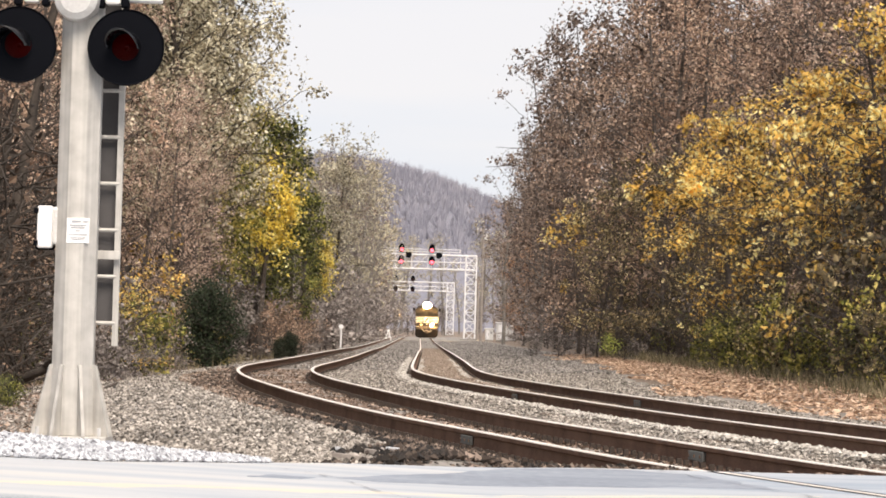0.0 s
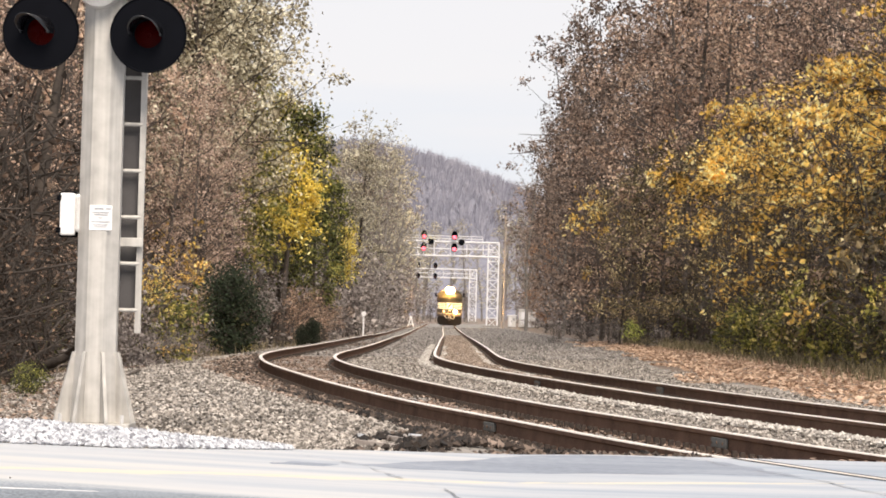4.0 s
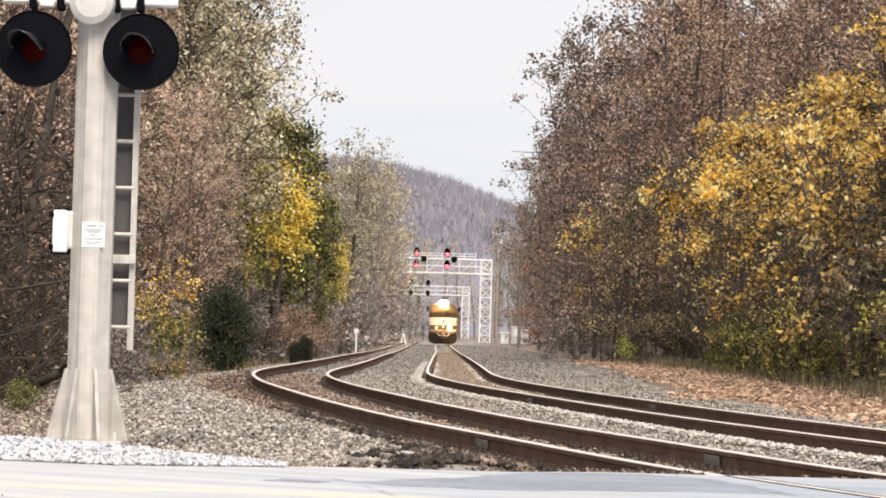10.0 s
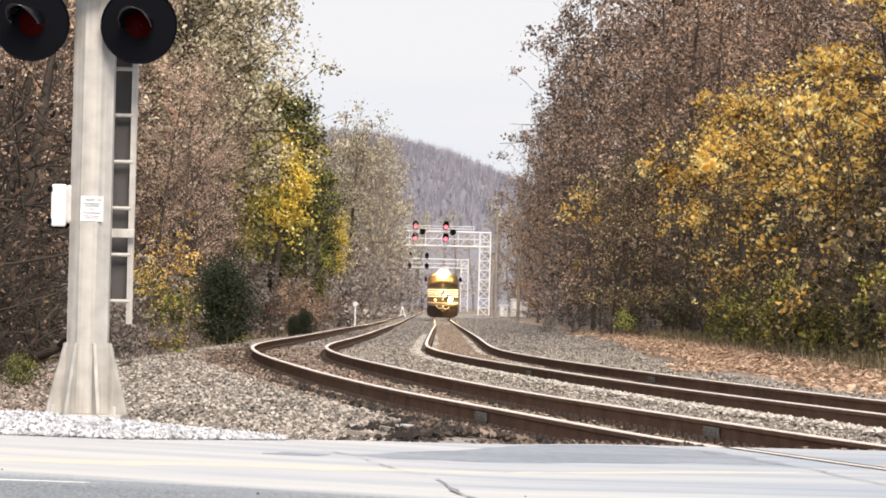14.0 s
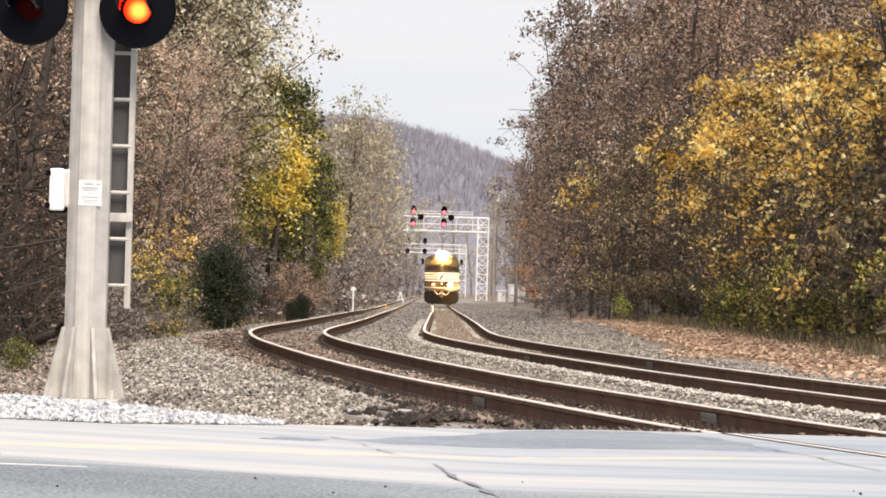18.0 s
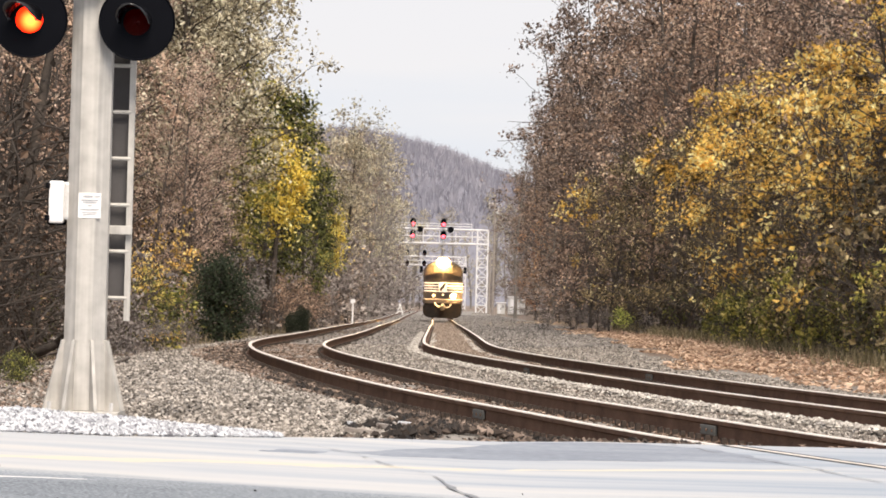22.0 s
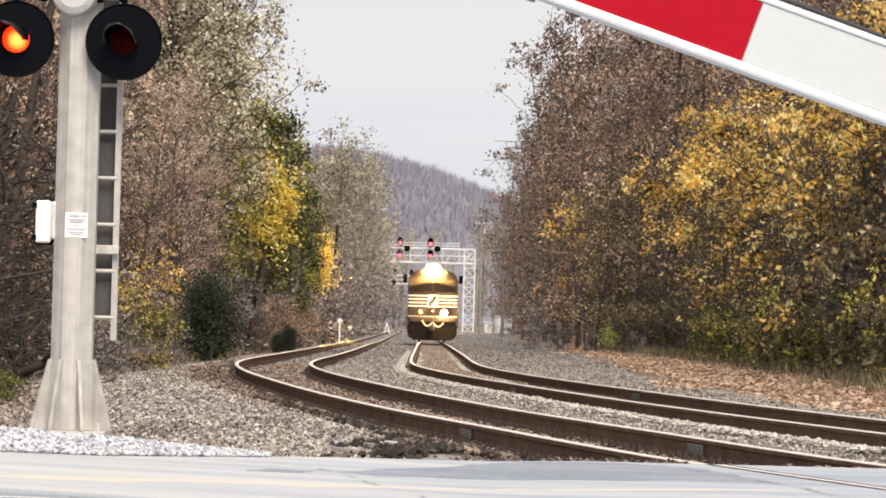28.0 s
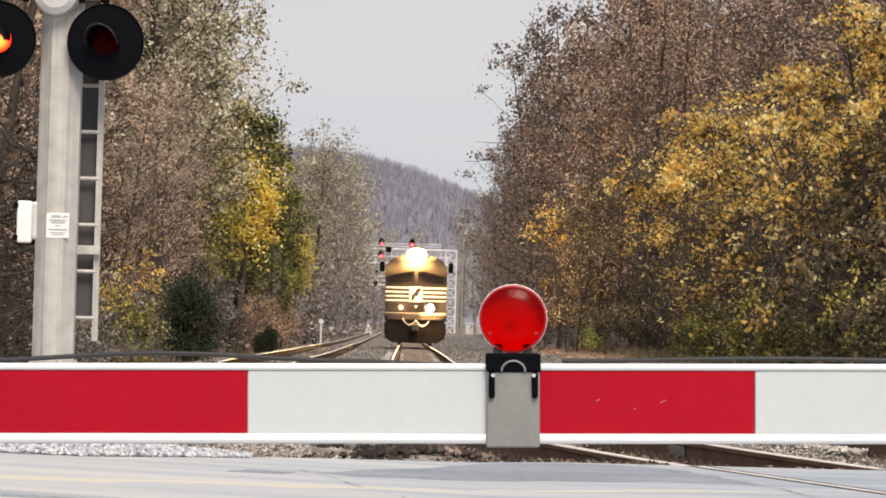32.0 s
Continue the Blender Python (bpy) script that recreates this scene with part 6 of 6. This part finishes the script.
tagged(part("far_hill", grid_mesh("far_hill", list(np.arange(-1400, 1401, 28)), list(np.arange(980, 3200, 30)), hill, [M["hill"]]), None), "far hill under bare woods, haze set into its colour", "hill", kind="structure")


def far_woods(n, seed):
    """Bare woods on the hill: each tree a stem under a fan of upright twigs."""
    r = np.random.RandomState(seed)
    v, f = [], []
    for _ in range(n):
        x, y = r.uniform(-330, 230), 2530 - 560 * r.rand() ** 1.6
        z, h = hill(x, y) - 0.5, r.uniform(6, 15)
        for k in range(9):
            lean, w = r.normal(0, 0.16) * h, r.uniform(0.25, 0.6)
            z0 = z + h * (0 if k == 0 else r.uniform(0.15, 0.5))
            i = len(v)
            v += [(x + 0.25 * lean - w, y, z0), (x + 0.25 * lean + w, y, z0), (x + lean, y + r.normal(0, 1), z + h * r.uniform(0.7, 1.05))]
            f.append((i, i + 1, i + 2))
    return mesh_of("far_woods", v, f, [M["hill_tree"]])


tagged(part("hill_woods", far_woods(7000, 51), None), "bare woods on the far hill, haze set into their colour", "woods", kind="stuff")


# fallen leaves and dry grass
def scatter_leaves(name, spots, size, mat, label, category, seed, tall=False):
    r = np.random.RandomState(seed)
    v, f = [], []
    for x, y, z in spots:
        s = size * r.uniform(0.6, 1.4)
        a = r.uniform(0, 6.28)
        ca, sa = math.cos(a) * s, math.sin(a) * s
        i = len(v)
        if tall:
            lx, ly, h = r.normal(0, 0.25) * s, r.normal(0, 0.25) * s, s * r.uniform(0.7, 1.4)
            v += [(x - 0.03 * ca, y - 0.03 * sa, z - 0.02), (x + 0.03 * ca, y + 0.03 * sa, z - 0.02), (x + lx * 0.5 + 0.02 * ca, y + ly * 0.5 + 0.02 * sa, z + h * 0.6), (x + lx, y + ly, z + h)]
            f += [(i, i + 1, i + 2), (i, i + 2, i + 3)]
        else:
            t = [r.uniform(0.0, 0.55) * s for _ in range(4)]
            v += [(x - ca * 0.5, y - sa * 0.5, z + t[0]), (x + sa * 0.36, y - ca * 0.36, z + t[1]), (x + ca * 0.5, y + sa * 0.5, z + t[2]), (x - sa * 0.36, y + ca * 0.36, z + t[3])]
            f += [(i, i + 1, i + 2), (i, i + 2, i + 3)]
    return tagged(part(name, mesh_of(name, v, f, [mat]), None), label, category, kind="stuff")


spots = []
while len(spots) < 32000:
    y = 40 + 130 * rng.rand() ** 1.5
    x = x_right(y) + 2.6 + rng.rand() ** 0.8 * 7.0
    if x > 10.2 or x < x_right(y) + verge(y) + 1.2 * noise.noise((x * 0.4, y * 0.15, 7)):
        continue
    spots.append((x, y, z_ground(x, y) + 0.03))
scatter_leaves("fallen_leaves", spots, 0.095, M["dead_leaf"], "tan and orange fallen leaves beside the line", "leaves", 31)
spots = []
while len(spots) < 22000:
    y = 24 + 60 * rng.rand() ** 1.4
    u = rng.choice((rng.uniform(-0.65, 0.65), rng.uniform(-1.9, -0.85), rng.uniform(-6.5, -3.0)))
    x = x_left(y) + u
    if y < road_edge(x) + 0.2 or (u < -2.5 and y < 50):
        continue
    spots.append((x, y, z_ground(x, y) + 0.03))
while len(spots) < 23600:
    x, y = rng.uniform(-6.5, -2.9), 24 + 20 * rng.rand()
    if y > road_edge(x) + 0.6 and -0.15 * y < x < -0.1 * y:
        spots.append((x, y, z_ground(x, y) + 0.05))
scatter_leaves("leaf_debris", spots, 0.05, M["debris"], "brown leaf debris between and beside the rails", "leaves", 32)
spots = []
for k in range(9000):
    side = rng.rand() < 0.85
    y = 40 + 120 * rng.rand() ** 1.5
    x = (7.9 + rng.normal(0, 0.5)) if side else (-7.4 + rng.normal(0, 0.7))
    spots.append((x, y, z_ground(x, y)))
scatter_leaves("dry_grass", spots, 0.26, M["grass"], "dry grass and weeds at the edge of the wood", "grass", 33, True)


# dark soil and splintered wood beside the nearest rail
def log(name, p0, p1, r0, r1, label, mat, seed):
    r = np.random.RandomState(seed)
    p0, p1 = Vector(p0), Vector(p1)
    pts = [p0.lerp(p1, k / 9) + Vector(r.normal(0, 0.012, 3)) * (p1 - p0).length * 0.25 + Vector((0, 0, -0.05 * (p1 - p0).length * math.sin(math.pi * k / 9))) for k in range(10)]
    t = thing(name, Matrix.Translation(p0), label, "dead wood", "dead wood")
    me = tube([q - p0 for q in pts], r0, 7)
    for i, v in enumerate(me.vertices):
        k = (i // 7) / 9
        c = pts[i // 7] - p0
        v.co = c + (v.co - c) * (1 + (r1 / r0 - 1) * k)
    part("stem", me, mat, t)
    for k in range(3):
        q = pts[2 + 2 * k] - p0
        part("side_branch", tube([q, q + Vector(r.normal(0, 0.25, 3)) + Vector((0, 0, 0.2)), q + Vector(r.normal(0, 0.5, 3)) + Vector((0, 0, 0.3))], r1 * 0.5, 5), mat, t)


def on(x, y, h=0.0):
    return (x, y, z_ground(x, y) + h)


log("fallen_branch", on(-7.6, 52, 0.05), on(-5.0, 47, 0.75), 0.07, 0.03, "dark fallen branch leaning by the wood", M["dark_bark"], 41)
log("fallen_branch", on(-7.4, 49, 0.1), on(-5.2, 48, 0.45), 0.09, 0.05, "dark fallen branch leaning by the wood", M["dark_bark"], 42)
log("fallen_branch", on(-7.0, 46, 0.06), on(-4.9, 44, 0.1), 0.05, 0.02, "dark fallen branch on the ground", M["dark_bark"], 43)
log("fallen_branch", on(-5.6, 43, 0.05), on(-4.3, 45, 0.1), 0.04, 0.02, "brown stick on the gravel", M["bark"], 44)
log("leaning_trunk", on(-7.7, 56, 0.0), on(-6.7, 57, 6.5), 0.13, 0.07, "dark leaning tree trunk", M["dark_bark"], 45)
log("leaning_trunk", on(-8.4, 58, 0.0), on(-7.4, 58, 5.0), 0.1, 0.05, "dark leaning tree trunk", M["dark_bark"], 46)


def splinter(x, y, w, l, turn, mat, label):
    t = thing("wood_splinter", pose(x, y, z_ground(x, y) + 0.05, 4, 3, turn), label, "wood scrap", "wood scraps")
    part("splinter", box(w, l, 0.035, (0, 0, 0), 0.006), mat, t)


for k in range(16):
    y = rng.uniform(23.8, 34)
    x = x_left(y) - rng.uniform(0.95, 1.75)
    if y > road_edge(x) + 0.2:
        splinter(x, y, rng.uniform(0.04, 0.1), rng.uniform(0.15, 0.5), rng.uniform(0, 180), M["tie"], "dark splintered tie wood on the ballast")
splinter(-0.62, 24.0, 0.05, 0.3, 60, M["wood_pole"], "pale splintered board on the ballast")
for k in range(7):
    splinter(rng.uniform(-0.9, 0.6), rng.uniform(24.2, 26.0), rng.uniform(0.02, 0.04), rng.uniform(0.08, 0.2), rng.uniform(0, 180), M["wood_pole"] if k % 2 else M["white_stone"], "pale splintered board on the ballast")
splinter(-0.45, 24.6, 0.04, 0.26, 40, M["wood_pole"], "pale splintered board on the ballast")


# ---- what moves ----
FLASH, START = 1.49, 14.37


def flash_rows(phase, y):
    """The bowl faces the lens while lit, and turns its dark back to it between flashes."""
    at = lambda t, a: (t, pose(0, y, 0, 0, 0, a))
    rows = [at(0.0, 180)]
    t = 16.95 - 2 * FLASH + phase
    while t < 32.0:
        on, off = max(t, START), t + FLASH / 2
        if off > START + 0.1:
            rows += [at(on - 0.1, 180), at(on - 0.067, 120), at(on - 0.033, 60), at(on, 0)]
            if off + 0.1 < 32.0:
                rows += [at(off, 0), at(off + 0.033, -60), at(off + 0.067, -120), at(off + 0.1, -180)]
                rows += [at(off + 0.2, -180)]
        t += FLASH
    if rows[-1][0] < 32.0:
        rows.append((32.0, rows[-1][1]))
    return rows


def motions():
    walk(left_bulb, flash_rows(0.0, 0.07))
    walk(right_bulb, flash_rows(FLASH / 2, 0.07))
    walk(arm_bulb, flash_rows(FLASH / 2, 0.012))
    swing = ((0, 84), (18.5, 84), (20, 80), (22, 68), (24, 51), (25.5, 38.2), (26.5, 30), (27.5, 22.3), (28, 18.5), (28.5, 15.12), (29, 12.37), (29.5, 9.55), (30, 6.73), (30.5, 4.22), (31, 1.75), (31.5, -0.73), (31.7, -1.35), (32, -1.52))
    walk(gate, [(t, pose(*PIVOT, 0, a, 0)) for t, a in swing])
    gone = spline((0, 9, 19, 23, 28, 32), (455, 375, 291, 255, 207, 167))
    rows = []
    for t in np.arange(0, 32.01, 2.0):
        y = gone(t)
        c, d, s = frame_at(x_right, y)
        rows.append((float(t), pose(c.x, c.y, c.z, 0, 0, math.degrees(math.atan2(-d.x, d.y)))))
    walk(loco, rows)
    # the brighter ditch light dims for a moment every few seconds near the crossing
    turn = lambda t, a: (t, pose(0.72, 0.1, 1.88, 0, 0, a))
    rows = [turn(0.0, 0)]
    for a, b in ((24.75, 25.3), (28.2, 28.7), (31.5, 31.9)):
        rows += [turn(a - 0.1, 0), turn(a - 0.067, 60), turn(a - 0.033, 120), turn(a, 180), turn(b - 0.1, 180), turn(b - 0.067, 120), turn(b - 0.033, 60), turn(b, 0)]
    walk(ditch_lamps[1], rows + [turn(32.0, 0)])


motions()
